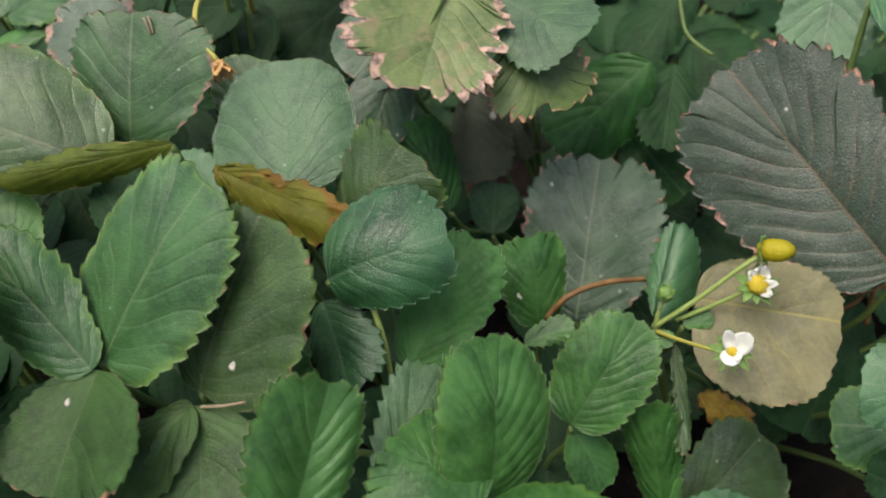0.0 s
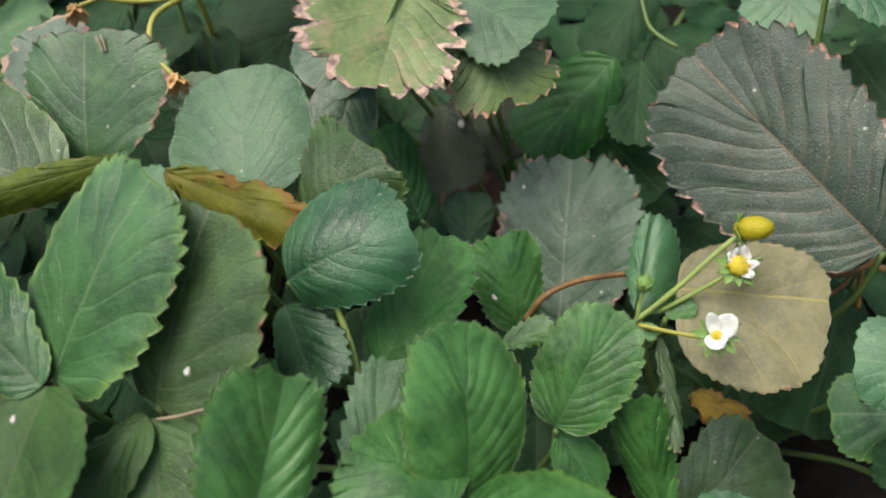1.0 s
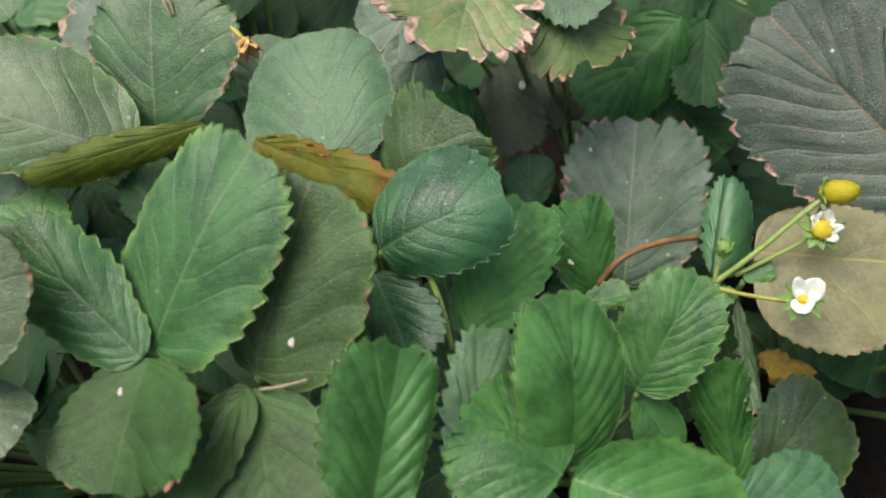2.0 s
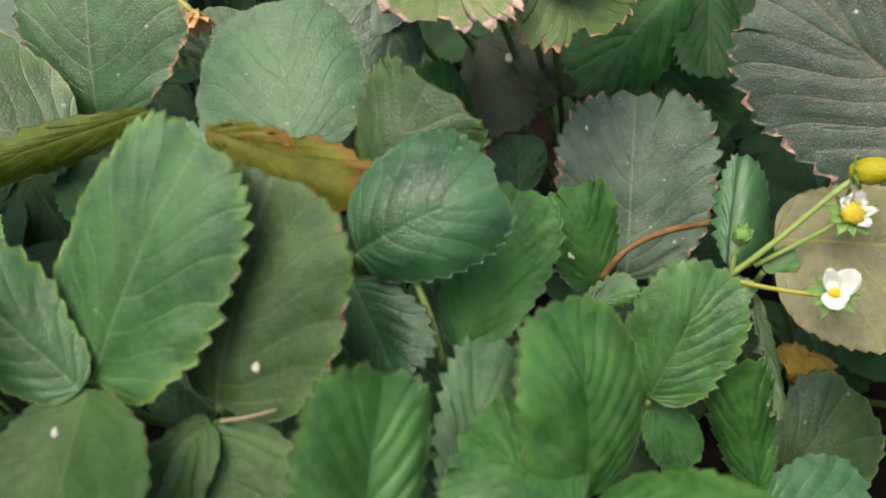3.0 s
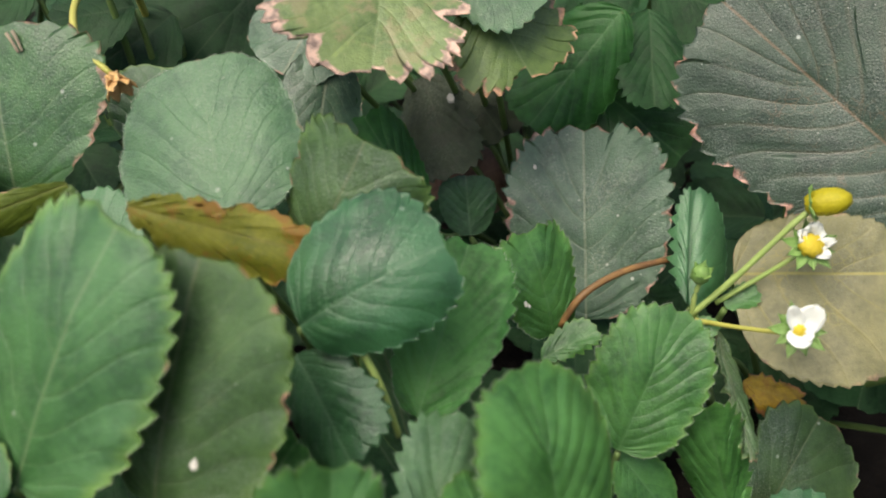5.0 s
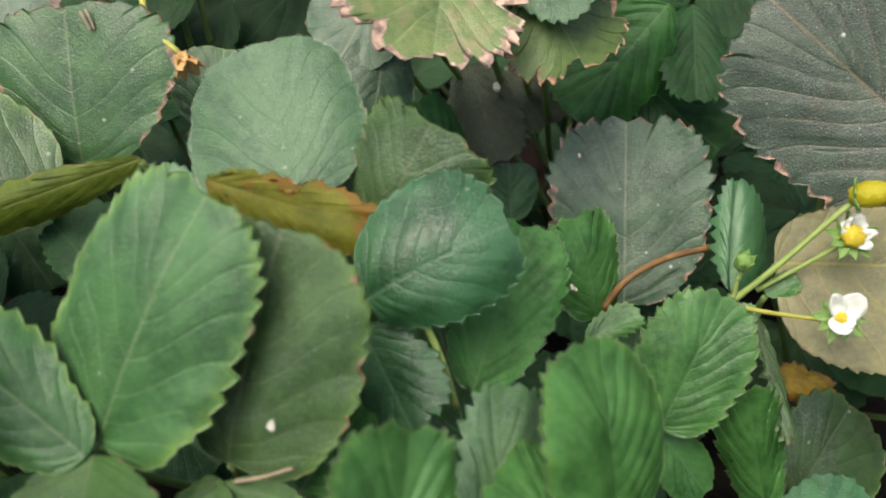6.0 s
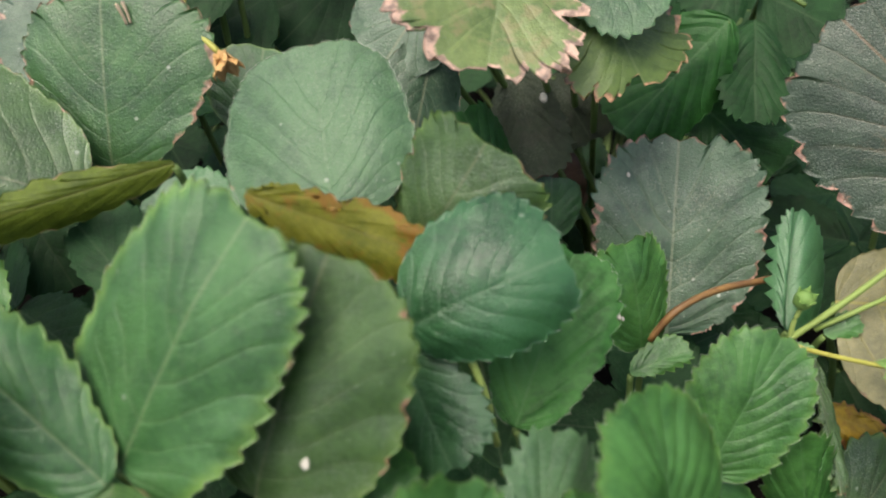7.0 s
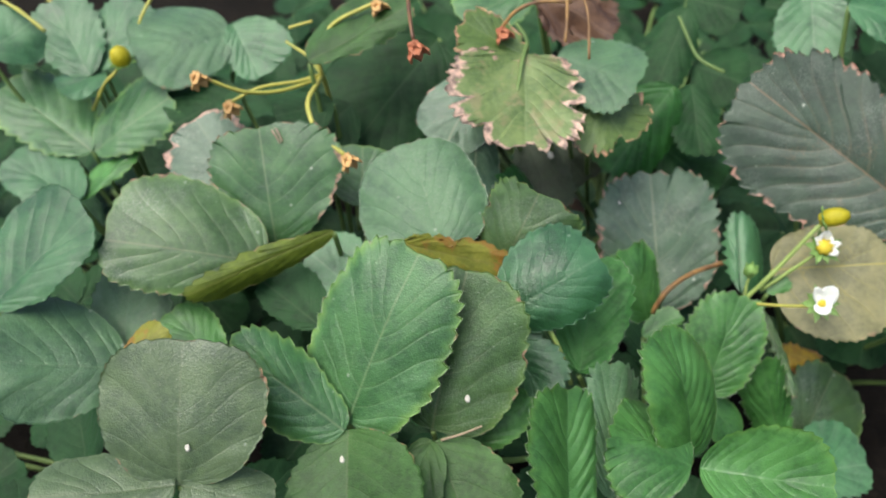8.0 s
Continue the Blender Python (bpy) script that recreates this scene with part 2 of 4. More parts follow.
DEAD = leaf_material("dead_leaf", (0.07, 0.03, 0.016), (0.125, 0.062, 0.032), (0.2, 0.11, 0.06), rough=0.75, dust=0.1, blotch=0.5, blotch_colour=(0.12, 0.06, 0.03))
YELLOWED = leaf_material("yellowed_leaf", (0.28, 0.17, 0.012), (0.42, 0.27, 0.02), (0.4, 0.28, 0.06), rough=0.6, dust=0.05, brown=0.9, rim_edge=0.85, rim_colour=(0.28, 0.12, 0.05), blotch=0.6, blotch_colour=(0.25, 0.09, 0.02), through_light=0.2)
STALK = plain_material("green_stalk", (0.1, 0.16, 0.04), (0.16, 0.23, 0.065), 0.55, 300, 0.3, 0.0003)
PALE_STALK = plain_material("pale_flower_stalk", (0.24, 0.33, 0.08), (0.36, 0.43, 0.14), 0.5, 350, 0.4, 0.0004)
YELLOW_STALK = plain_material("yellow_stalk", (0.34, 0.33, 0.06), (0.46, 0.42, 0.1), 0.5, 250, 0.3, 0.0003)
RED_STALK = plain_material("red_brown_stalk", (0.08, 0.035, 0.02), (0.62, 0.36, 0.1), 0.5, 70, 0.6, 0.0005)
SEPAL = plain_material("green_sepal", (0.15, 0.28, 0.06), (0.3, 0.42, 0.14), 0.6, 400, 0.4, 0.0004, 0.15)
PETAL = plain_material("white_petal", (0.74, 0.75, 0.68), (0.85, 0.85, 0.8), 0.55, 300, 0.2, 0.0003, 0.2)
POLLEN = plain_material("yellow_flower_centre", (0.5, 0.38, 0.02), (0.68, 0.52, 0.04), 0.6, 900, 0.6, 0.0006)
DRIED = plain_material("dried_sepal", (0.58, 0.34, 0.12), (0.74, 0.5, 0.24), 0.7, 500, 0.5, 0.0005, 0.2)
FRUIT = plain_material("unripe_yellow_fruit", (0.42, 0.36, 0.012), (0.6, 0.52, 0.02), 0.5, 900, 0.7, 0.0006, 0.25)
RED_DRIED = plain_material("dried_red_sepal", (0.32, 0.1, 0.05), (0.42, 0.18, 0.09), 0.7, 500, 0.5, 0.0005)
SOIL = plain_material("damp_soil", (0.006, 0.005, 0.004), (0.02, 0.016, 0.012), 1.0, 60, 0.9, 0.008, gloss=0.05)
STRAW = plain_material("pale_straw", (0.26, 0.2, 0.13), (0.4, 0.33, 0.23), 0.75, 300, 0.4, 0.0003)
HAIR = plain_material("leaf_hair", (0.6, 0.65, 0.5), (0.7, 0.75, 0.6), 0.6, 300, 0.0, 0.0001, 0.3)
CHALK = plain_material("pale_flake", (0.4, 0.38, 0.32), (0.55, 0.52, 0.45), 0.8, 500, 0.4, 0.0003)


# ---- ground ----
def bed(x, y):
    """Height of the soil: a raised bed that falls away towards +x."""
    s = min(1, max(0, (0.28 - x) / 0.42))
    return 0.02 + 0.08 * s * s * (3 - 2 * s) * max(0, 1 - max(0, abs(y - 0.3) - 0.5) / 0.6) + 0.012 * noise.noise((x * 9, y * 9, 0)) + 0.005 * noise.noise((x * 34, y * 34, 3))


def smooth(me):
    me.polygons.foreach_set("use_smooth", [True] * len(me.polygons))
    return me


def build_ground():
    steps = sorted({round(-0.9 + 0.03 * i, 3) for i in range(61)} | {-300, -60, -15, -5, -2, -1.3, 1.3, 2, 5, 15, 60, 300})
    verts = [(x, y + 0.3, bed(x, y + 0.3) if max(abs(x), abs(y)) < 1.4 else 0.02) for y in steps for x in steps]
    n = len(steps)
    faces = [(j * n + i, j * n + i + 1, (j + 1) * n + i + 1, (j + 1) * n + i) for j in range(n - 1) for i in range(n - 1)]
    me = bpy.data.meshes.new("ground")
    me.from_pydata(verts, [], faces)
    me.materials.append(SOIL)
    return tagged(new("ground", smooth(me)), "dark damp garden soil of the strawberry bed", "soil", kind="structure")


ground = build_ground()


# ---- plant parts ----
AT = {}


def part(name, me, materials, parent, place=None, label=""):
    """Links a mesh, whose points are counted from `place`, as one object under a plant or under a part of it."""
    for m in materials:
        me.materials.append(m)
    ob = new(name, me)
    AT[ob] = Vector(place) if place is not None else AT[parent]
    ob.parent = parent
    ob.location = AT[ob] - AT[parent]
    return tagged(ob, label)


def plant(x, y, label):
    ob = new("strawberry_plant")
    ob.location = (x, y, bed(x, y))
    ob.empty_display_size = 0.02
    AT[ob] = Vector(ob.location)
    return tagged(ob, label, "strawberry plant", "strawberry plants in the bed")


def curve_points(pts, steps=6):
    pts = [Vector(p) for p in pts]
    ext = [pts[0] * 2 - pts[1], *pts, pts[-1] * 2 - pts[-2]]
    out = []
    for i in range(1, len(ext) - 2):
        a, b, c, d = ext[i - 1:i + 3]
        for k in range(steps):
            t = k / steps
            out.append(0.5 * ((2 * b) + (c - a) * t + (2 * a - 5 * b + 4 * c - d) * t * t + (3 * b - a - 3 * c + d) * t ** 3))
    return out + [pts[-1]]


def tube(pts, r0, r1, origin, sides=8, steps=6, knobs=0.12):
    """A tapering stem through a few points, slightly uneven."""
    line = curve_points(pts, steps)
    verts, faces = [], []
    up = Vector((0.3, 0.2, 1))
    for i, p in enumerate(line):
        way = (line[min(i + 1, len(line) - 1)] - line[max(i - 1, 0)]).normalized()
        side = way.cross(up).normalized() if way.cross(up).length > 0.05 else way.orthogonal().normalized()
        other = way.cross(side)
        t = i / (len(line) - 1)
        r = (r0 + (r1 - r0) * t) * (1 + knobs * noise.noise(p * 160))
        for k in range(sides):
            a = 2 * math.pi * k / sides
            verts.append(p + (side * math.cos(a) + other * math.sin(a)) * r - Vector(origin))
    for i in range(len(line) - 1):
        for k in range(sides):
            k2 = (k + 1) % sides
            faces.append((i * sides + k, i * sides + k2, (i + 1) * sides + k2, (i + 1) * sides + k))
    faces += [tuple(range(sides))[::-1], tuple(range((len(line) - 1) * sides, len(line) * sides))]
    me = bpy.data.meshes.new("stem")
    me.from_pydata(verts, [], faces)
    return smooth(me)


def stalk(owner, joint, material=None, lean=0.35, thick=0.0014, label=""):
    """The leaf stalk that rises from the plant's crown to the joint of a leaf."""
    joint, foot = Vector(joint), AT[owner]
    mid = foot.lerp(joint, 0.55) + Vector((0, 0, lean * 0.12 * (joint - foot).length - 0.004))
    near = foot.lerp(joint, 0.88) - Vector((0, 0, 0.008))
    return part("leaf_stalk", tube((foot - Vector((0, 0, 0.004)), mid, near, joint - Vector((0, 0, 0.0016))), thick * 1.4, thick, foot), [material or STALK], owner, label=label)


RINGS = (0, 0.03, 0.09, 0.2, 0.34, 0.5, 0.66, 0.8, 0.9, 0.96, 1.0)


def leaflet(owner, base, tip, left, right, material, teeth=11, tooth=0.03, wide=0.2, blunt=0.62, arch=0.0, cup=0.04, dome=0.035, quilt=0.008, wave=0.034,
            ragged=0.0, veins_each=8, root=0.88, under=None, label="", seed=0, folds=(), hairs=0.0, fan=1.9):
    """A toothed leaflet from base to tip, with its widest points at left and right. The veins run from the midrib out to the teeth.
    folds: soft lengthwise creases (place across, width, depth). hairs: length of the fringe on the margin. fan: how low the veins leave the midrib."""
    base, tip, left, right = (Vector(p) for p in (base, tip, left, right))
    axis = tip - base
    length = axis.length
    along = axis / length
    arms = [(p - base) - along * (p - base).dot(along) for p in (left, right)]
    half = [a.length for a in arms]
    up = (arms[1] / half[1] - arms[0] / half[0]).cross(along).normalized()
    per = 6
    teeth = round(teeth * 1.45)
    count = teeth * per + 1
    rnd = random.Random(seed * 7 + int(abs(base.x) * 9000) + int(base.z * 7000))
    off = rnd.uniform(0, 50)
    outline = []
    for i in range(count):
        th = math.pi * i / (count - 1)
        y = (1 - math.cos(th)) / 2
        x = math.sin(th) ** (root if y < 0.5 else blunt) * (1 + wide * (y - 0.5) * 2)
        outline.append((x, y))
    top = max(x for x, _ in outline)
    outline = [(x / top, y) for x, y in outline]
    verts, rims, veins, faces, across = [], [], [], [], []
    # the two halves meet in a soft trough along the midrib, not in a crease
    wing = (arms[1] - arms[0]).normalized()
    flat = [wing * a.dot(wing) for a in arms]
    rise = [a - b for a, b in zip(arms, flat)]

    def place(x, y, h, side):
        p = base + axis * y + flat[side] * abs(x) + rise[side] * abs(x) ** 1.6
        z = arch * 4 * y * (1 - y)
        z += dome * (math.hypot(x, 0.13) - 0.13 - 0.88 * x * x) * 1.8 - cup * x * x
        sx = x if side else -x
        for at, width, depth in folds:
            z -= depth * math.exp(-((sx - at - 0.15 * (y - 0.5)) / width) ** 2) * math.sin(math.pi * min(1, max(0, y))) ** 0.5
        z += wave * (noise.noise((sx * 1.6 + off, y * 2.6, off)) + 0.6 * abs(x) * noise.noise((sx * 4.5 + off, y * 6.5, 7)))
        return p + up * (z * length + h) - base

    index = {}
    for side in (0, 1):
        shape = []
        for i, (x, y) in enumerate(outline):
            x0, y0 = outline[max(i - 1, 0)]
            x1, y1 = outline[min(i + 1, count - 1)]
            tx, ty = (x1 - x0) * half[side], (y1 - y0) * length
            tl = math.hypot(tx, ty) or 1
            nx, ny = ty / tl, -tx / tl
            f = (i / per) % 1.0
            saw = (f / 0.667) ** 0.8 if f < 0.67 else ((1 - f) / 0.333) ** 1.3
            k = i // per
            g = (i / (count - 1) * veins_each + 0.12 * noise.noise((i * 0.2, off, side * 4))) % 1.0
            size = 1.15 * tooth * length * (0.85 + 0.7 * noise.noise((k * 1.7, off, side * 9))) * min(1, y * 3.2)
            push = size * (saw - 0.5) + length * 0.02 * noise.noise((i * 0.09, off, side * 5 + 2)) * min(1, y * 4)
            if ragged:
                bite = max(0, noise.noise((i * 0.16, off + 11, side * 3)) - 0.12) * ragged * length + 0.11 * ragged * length * noise.noise((i * 0.9, off, side))
                push -= bite
            shape.append((max(0, x + (nx * push + (tx / tl) * size * 0.25 * saw) / half[side]) if 0 < i < count - 1 else 0,
                          y + (ny * push + (ty / tl) * size * 0.35 * saw) / length, g))
        for i, (x, y, f) in enumerate(shape):
            ym = outline[i][1] ** fan * 0.62
            for j, r in enumerate(RINGS):
                if j == 0 and side == 1:
                    index[side, i, j] = index[0, i, 0]
                    continue
                bend = r + 0.1 * r * (1 - r) - 0.16 * math.sin(2 * math.pi * r) * 0.5
                px, py = x * r, ym + (y - ym) * bend
                d = min(abs(f - 0.333), 1 - abs(f - 0.333))
                pillow = min(1, d * 2.2) ** 0.65 - 0.6
                h = 0.6 * quilt * length * pillow * math.sin(math.pi * min(1, r * 0.93 + 0.03)) ** 0.7 - (0.0045 * length if j == 0 else 0.002 * length if j == 1 else 0)
                index[side, i, j] = len(verts)
                verts.append(place(px, py, h, side))
                rims.append(r)
                across.append(px * half[side] / 0.03)
                veins.append(d)
    for side in (0, 1):
        for i in range(count - 1):
            for j in range(len(RINGS) - 1):
                q = [index[side, i, j], index[side, i + 1, j], index[side, i + 1, j + 1], index[side, i, j + 1]]
                q = list(dict.fromkeys(q))
                faces.append(tuple(q if side == 0 else q[::-1]))
    n = len(verts)
    skin = Vector(up) * 0.00045
    verts += [v - skin for v in verts]
    upper = len(faces)
    faces += [tuple(k + n for k in f[::-1]) for f in faces]
    last = len(RINGS) - 1
    for side in (0, 1):
        for i in range(count - 1):
            a, b = index[side, i, last], index[side, i + 1, last]
            faces.append((a, b, b + n, a + n) if side else (b, a, a + n, b + n))
    body = len(faces)
    if hairs:
        # a fringe of fine hairs along the margin
        for side in (0, 1):
            for i in range(3, count - 1):
                for _ in range(2):
                    a, b, inner = verts[index[side, i, last]], verts[index[side, i - 1, last]], verts[index[side, i, last - 2]]
                    root_at = a.lerp(b, rnd.random())
                    way = ((a - inner).normalized() + Vector((rnd.gauss(0, 0.4), rnd.gauss(0, 0.4), rnd.gauss(0, 0.4)))).normalized()
                    thin = way.cross(up).normalized() * 0.00005
                    k = len(verts)
                    verts += [root_at - thin, root_at + thin, root_at + way * hairs * rnd.uniform(0.5, 1.2)]
                    faces.append((k, k + 1, k + 2))
    me = bpy.data.meshes.new("leaflet")
    me.from_pydata(verts, [], faces)
    spare = [1.0] * (len(verts) - 2 * n)
    for key, values in (("rim", rims), ("vein", veins), ("across", across)):
        me.attributes.new(key, "FLOAT", "POINT").data.foreach_set("value", values * 2 + spare)
    smooth(me)
    mats = [material, under or UNDER] + ([HAIR] if hairs else [])
    me.polygons.foreach_set("material_index", [0] * upper + [1] * upper + [0] * (body - 2 * upper) + [2] * (len(faces) - body))
    return part("leaflet", me, mats, owner, base, label)


# ---- flowers, stems and litter ----
def stem_part(owner, material, r0, r1, *pts):
    return part("flower_stalk", tube(pts, r0, r1, AT[owner]), [material], owner)


def frame_from(face):
    face = Vector(face).normalized()
    side = face.cross(Vector((0, 1, 0.2))).normalized()
    return Matrix((side, face.cross(side), face)).transposed()


def blade(length, width, lift, cup, pointed, ang, turn, crumple=0.0, seed=0):
    """A petal or sepal as a thin shell that starts near the centre and points outwards."""
    nu, nv = 9, 7
    verts, faces = [], []
    for i in range(nu):
        u = i / (nu - 1)
        w = (math.sin(math.pi * min(1, u * 0.86 + 0.1)) ** (1.0 if pointed else 0.45)) * (1 - u ** 6 * (0.3 if not pointed else 0.9))
        for j in range(nv):
            v = 2 * j / (nv - 1) - 1
            p = Vector((u * length, v * w * width / 2, lift * u * length + cup * length * (v * v * 0.35 + u * u * 0.5)))
            p += Vector((0, 0, 1)) * crumple * length * noise.noise((u * 3 + seed, v * 2, seed)) + Vector((1, 0, 0)) * 0.4 * crumple * length * noise.noise((v * 3, seed, 4)) * u
            verts.append(turn @ (Matrix.Rotation(ang, 3, "Z") @ p))
    n = len(verts)
    down = turn @ Vector((0, 0, -0.00025))
    for i in range(nu - 1):
        for j in range(nv - 1):
            a = i * nv + j
            faces.append((a, a + nv, a + nv + 1, a + 1))
    faces += [tuple(k + n for k in f[::-1]) for f in faces]
    ring = [j for j in range(nv)] + [i * nv + nv - 1 for i in range(1, nu)] + [(nu - 1) * nv + j for j in range(nv - 2, -1, -1)] + [i * nv for i in range(nu - 2, 0, -1)]
    for a, b in zip(ring, ring[1:] + ring[:1]):
        faces.append((a, b, b + n, a + n))
    verts += [v + down for v in verts]
    me = bpy.data.meshes.new("blade")
    me.from_pydata(verts, [], faces)
    return smooth(me)


def knob(radius, height, turn, bumps=0.12, rings=9, around=16, wrap=0.62):
    """A domed head covered with small bumps."""
    verts, faces = [], []
    for i in range(rings):
        a = math.pi * wrap * i / (rings - 1)
        for k in range(around):
            b = 2 * math.pi * (k + 0.5 * (i % 2)) / around
            r = 1 + bumps * (math.cos(k * math.pi) * math.cos(i * math.pi)) * (i > 0)
            verts.append(turn @ Vector((radius * r * math.sin(a) * math.cos(b), radius * r * math.sin(a) * math.sin(b), height * r * math.cos(a))))
    for i in range(rings - 1):
        for k in range(around):
            k2 = (k + 1) % around
            faces.append((i * around + k, (i + 1) * around + k, (i + 1) * around + k2, i * around + k2))
    faces.append(tuple(range((rings - 1) * around, rings * around))[::-1])
    me = bpy.data.meshes.new("knob")
    me.from_pydata(verts, [], faces)
    return smooth(me)


def sepals(owner, place, turn, count, length, width, lift, material, start=0.0, seed=0):
    for k in range(count):
        part("sepal", blade(length * (1 if k % 2 else 0.85), width, lift, 0.15, True, start + 2 * math.pi * k / count, turn, 0.12, seed + k), [material], owner, place)


def flower(owner, place, face, petals, heart, label):
    """petals: (direction in degrees, length, width, lift, crumple) in metres."""
    turn = frame_from(face)
    head = part("flower", knob(heart, heart * 0.75, turn), [POLLEN], owner, place, label)
    for k, (ang, length, width, lift, crumple) in enumerate(petals):
        part("petal", blade(length, width, lift, 0.2, False, radians(ang), turn, crumple, k + 3), [PETAL], head, Vector(place) - turn @ Vector((0, 0, 0.0008)))
    sepals(head, Vector(place) - turn @ Vector((0, 0, 0.0026)), turn, 10, 0.0115, 0.0046, 0.05, SEPAL, 0.2, 40)
    return head


def young_fruit(owner, place, face, radius, label, long=1.15):
    turn = frame_from(face)
    head = part("young_fruit", knob(radius, radius * long, turn, 0.05, 12, 20, 0.85), [FRUIT], owner, place, label)
    sepals(head, Vector(place) - turn @ Vector((0, 0, radius * long * 0.75)), turn, 8, radius * 1.6, 0.0056, 0.15, SEPAL, 0.5, 70)
    return head


def flower_bud(owner, place, face, radius):
    turn = frame_from(face)
    head = part("flower_bud", knob(radius, radius * 1.3, turn, 0.04), [SEPAL], owner, place, "closed green flower bud")
    for k in range(6):
        part("sepal", blade(radius * 1.15, 0.0052, 2.4, -0.9, True, k * math.pi / 3, turn, 0.1, k), [SEPAL], head, Vector(place) - turn @ Vector((0, 0, radius * 0.8)))
    return head


def dried_flower(owner, place, face, material, size=0.0062):
    turn = frame_from(face)
    head = part("dried_flower", knob(size * 0.42, size * 0.5, turn, 0.2, 6, 10), [material], owner, place, "withered brown flower head")
    for k in range(6):
        part("sepal", blade(size, size * 1.05, 1.5, -0.45, False, k * math.pi / 3 + 0.3, turn, 0.35, k + 11), [material], head, place)
    return head


def flake(place, size):
    """A pale scrap that lies on a leaf."""
    rnd = random.Random(int(place[0] * 1e5))
    turn = frame_from((0.1, -0.5, 0.8))
    pts = []
    for k in range(9):
        a = 2 * math.pi * k / 9
        pts.append(turn @ Vector((math.cos(a) * size * rnd.uniform(0.4, 0.7), math.sin(a) * size * rnd.uniform(0.7, 1.0), 0)))
    up = turn @ Vector((0, 0, size * 0.25))
    me = bpy.data.meshes.new("flake")
    n = len(pts)
    me.from_pydata([p for p in pts] + [p * 0.75 + up for p in pts], [], [tuple(range(n))[::-1], tuple(range(n, 2 * n))] + [(k, (k + 1) % n, n + (k + 1) % n, n + k) for k in range(n)])
    me.materials.append(CHALK)
    ob = new("petal_scrap", me)
    ob.location = place
    return tagged(ob, "small pale scrap of petal lying on a leaf", "petal scrap", "petal scraps on the leaves")


def straw(*pts):
    me = tube(pts, 0.0007, 0.0005, pts[0])
    me.materials.append(STRAW)
    ob = new("dry_straw", me)
    ob.location = pts[0]
    return tagged(ob, "thin pale dry straw caught between strawberry leaves", "straw")


# ---- leaves ----
PLANT_A = plant(-0.09, 0.27, "strawberry plant with broad mid-green and tired olive leaves")
PLANT_B = plant(-0.03, 0.33, "strawberry plant with rounded sage-green leaves and one rusty leaf")
PLANT_C = plant(0.045, 0.28, "strawberry plant with fresh bright green ribbed leaves")
PLANT_D = plant(0.10, 0.37, "flowering strawberry plant with dark dusty leaves")
PLANT_E = plant(0.19, 0.36, "strawberry plant with very large grey-green and faded olive leaves")
PLANT_F = plant(0.07, 0.50, "strawberry plant with scorched yellow-green leaves and dried flowers")
PLANT_G = plant(-0.13, 0.44, "strawberry plant with browned leaf margins and yellow fruit stalks")
PLANT_H = plant(-0.27, 0.52, "strawberry plant with small blue-green leaves and a yellow bud")
PLANT_I = plant(-0.22, 0.29, "strawberry plant with brownish old leaves beside the bed's edge")
stem = stalk(PLANT_A, (-0.1179, 0.2118, 0.2781))
leaflet(stem, (-0.1179, 0.2118, 0.2781), (-0.0631, 0.2435, 0.3414), (-0.1215, 0.2483, 0.3123), (-0.0629, 0.2090, 0.3072), MATURE, teeth=12, tooth=0.028, wide=0.0, blunt=0.42, dome=0.03, label="broad mid-green leaflet with pale midrib", root=0.55, arch=0.05, quilt=0.004, folds=((-0.42, 0.14, 0.035),), hairs=0.0009, cup=0.06)
leaflet(stem, (-0.1191, 0.2054, 0.2796), (-0.1597, 0.2345, 0.3264), (-0.1570, 0.2130, 0.2890), (-0.1268, 0.2312, 0.3076), MATURE, teeth=10, dome=0.03, tooth=0.028, root=0.7)
# third leaflet of the same leaf, its shade held in the darker colour
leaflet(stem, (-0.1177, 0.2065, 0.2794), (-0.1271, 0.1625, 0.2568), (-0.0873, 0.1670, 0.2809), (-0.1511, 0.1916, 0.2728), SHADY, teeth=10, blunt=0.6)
stem = stalk(PLANT_A, (-0.0799, 0.2079, 0.2623))
leaflet(stem, (-0.0799, 0.2079, 0.2623), (-0.0443, 0.2385, 0.3290), (-0.0840, 0.2272, 0.2928), (-0.0230, 0.2121, 0.3042), TIRED, teeth=11, tooth=0.02, wide=0.05, root=0.52, label="dull olive-green leaflet with brown-tipped teeth", blunt=0.5, arch=0.04, quilt=0.004)
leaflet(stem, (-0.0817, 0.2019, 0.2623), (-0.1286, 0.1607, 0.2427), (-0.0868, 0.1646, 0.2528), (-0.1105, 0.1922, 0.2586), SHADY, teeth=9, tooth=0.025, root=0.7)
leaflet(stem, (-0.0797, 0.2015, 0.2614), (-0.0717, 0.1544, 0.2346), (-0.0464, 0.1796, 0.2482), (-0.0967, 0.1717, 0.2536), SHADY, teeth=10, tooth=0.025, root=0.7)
stem = stalk(PLANT_B, (-0.0528, 0.2910, 0.2990))
leaflet(stem, (-0.0528, 0.2910, 0.2990), (-0.0559, 0.3500, 0.3347), (-0.0935, 0.3267, 0.3130), (-0.0223, 0.3198, 0.3140), SAGE, teeth=14, tooth=0.012, wide=0.0, blunt=0.64, dome=0.08, quilt=0.006, root=0.6, label="rounded pale sage-green leaflet", hairs=0.0009, veins_each=9, fan=3.2)
stem = stalk(PLANT_B, (-0.0255, 0.2882, 0.2773))
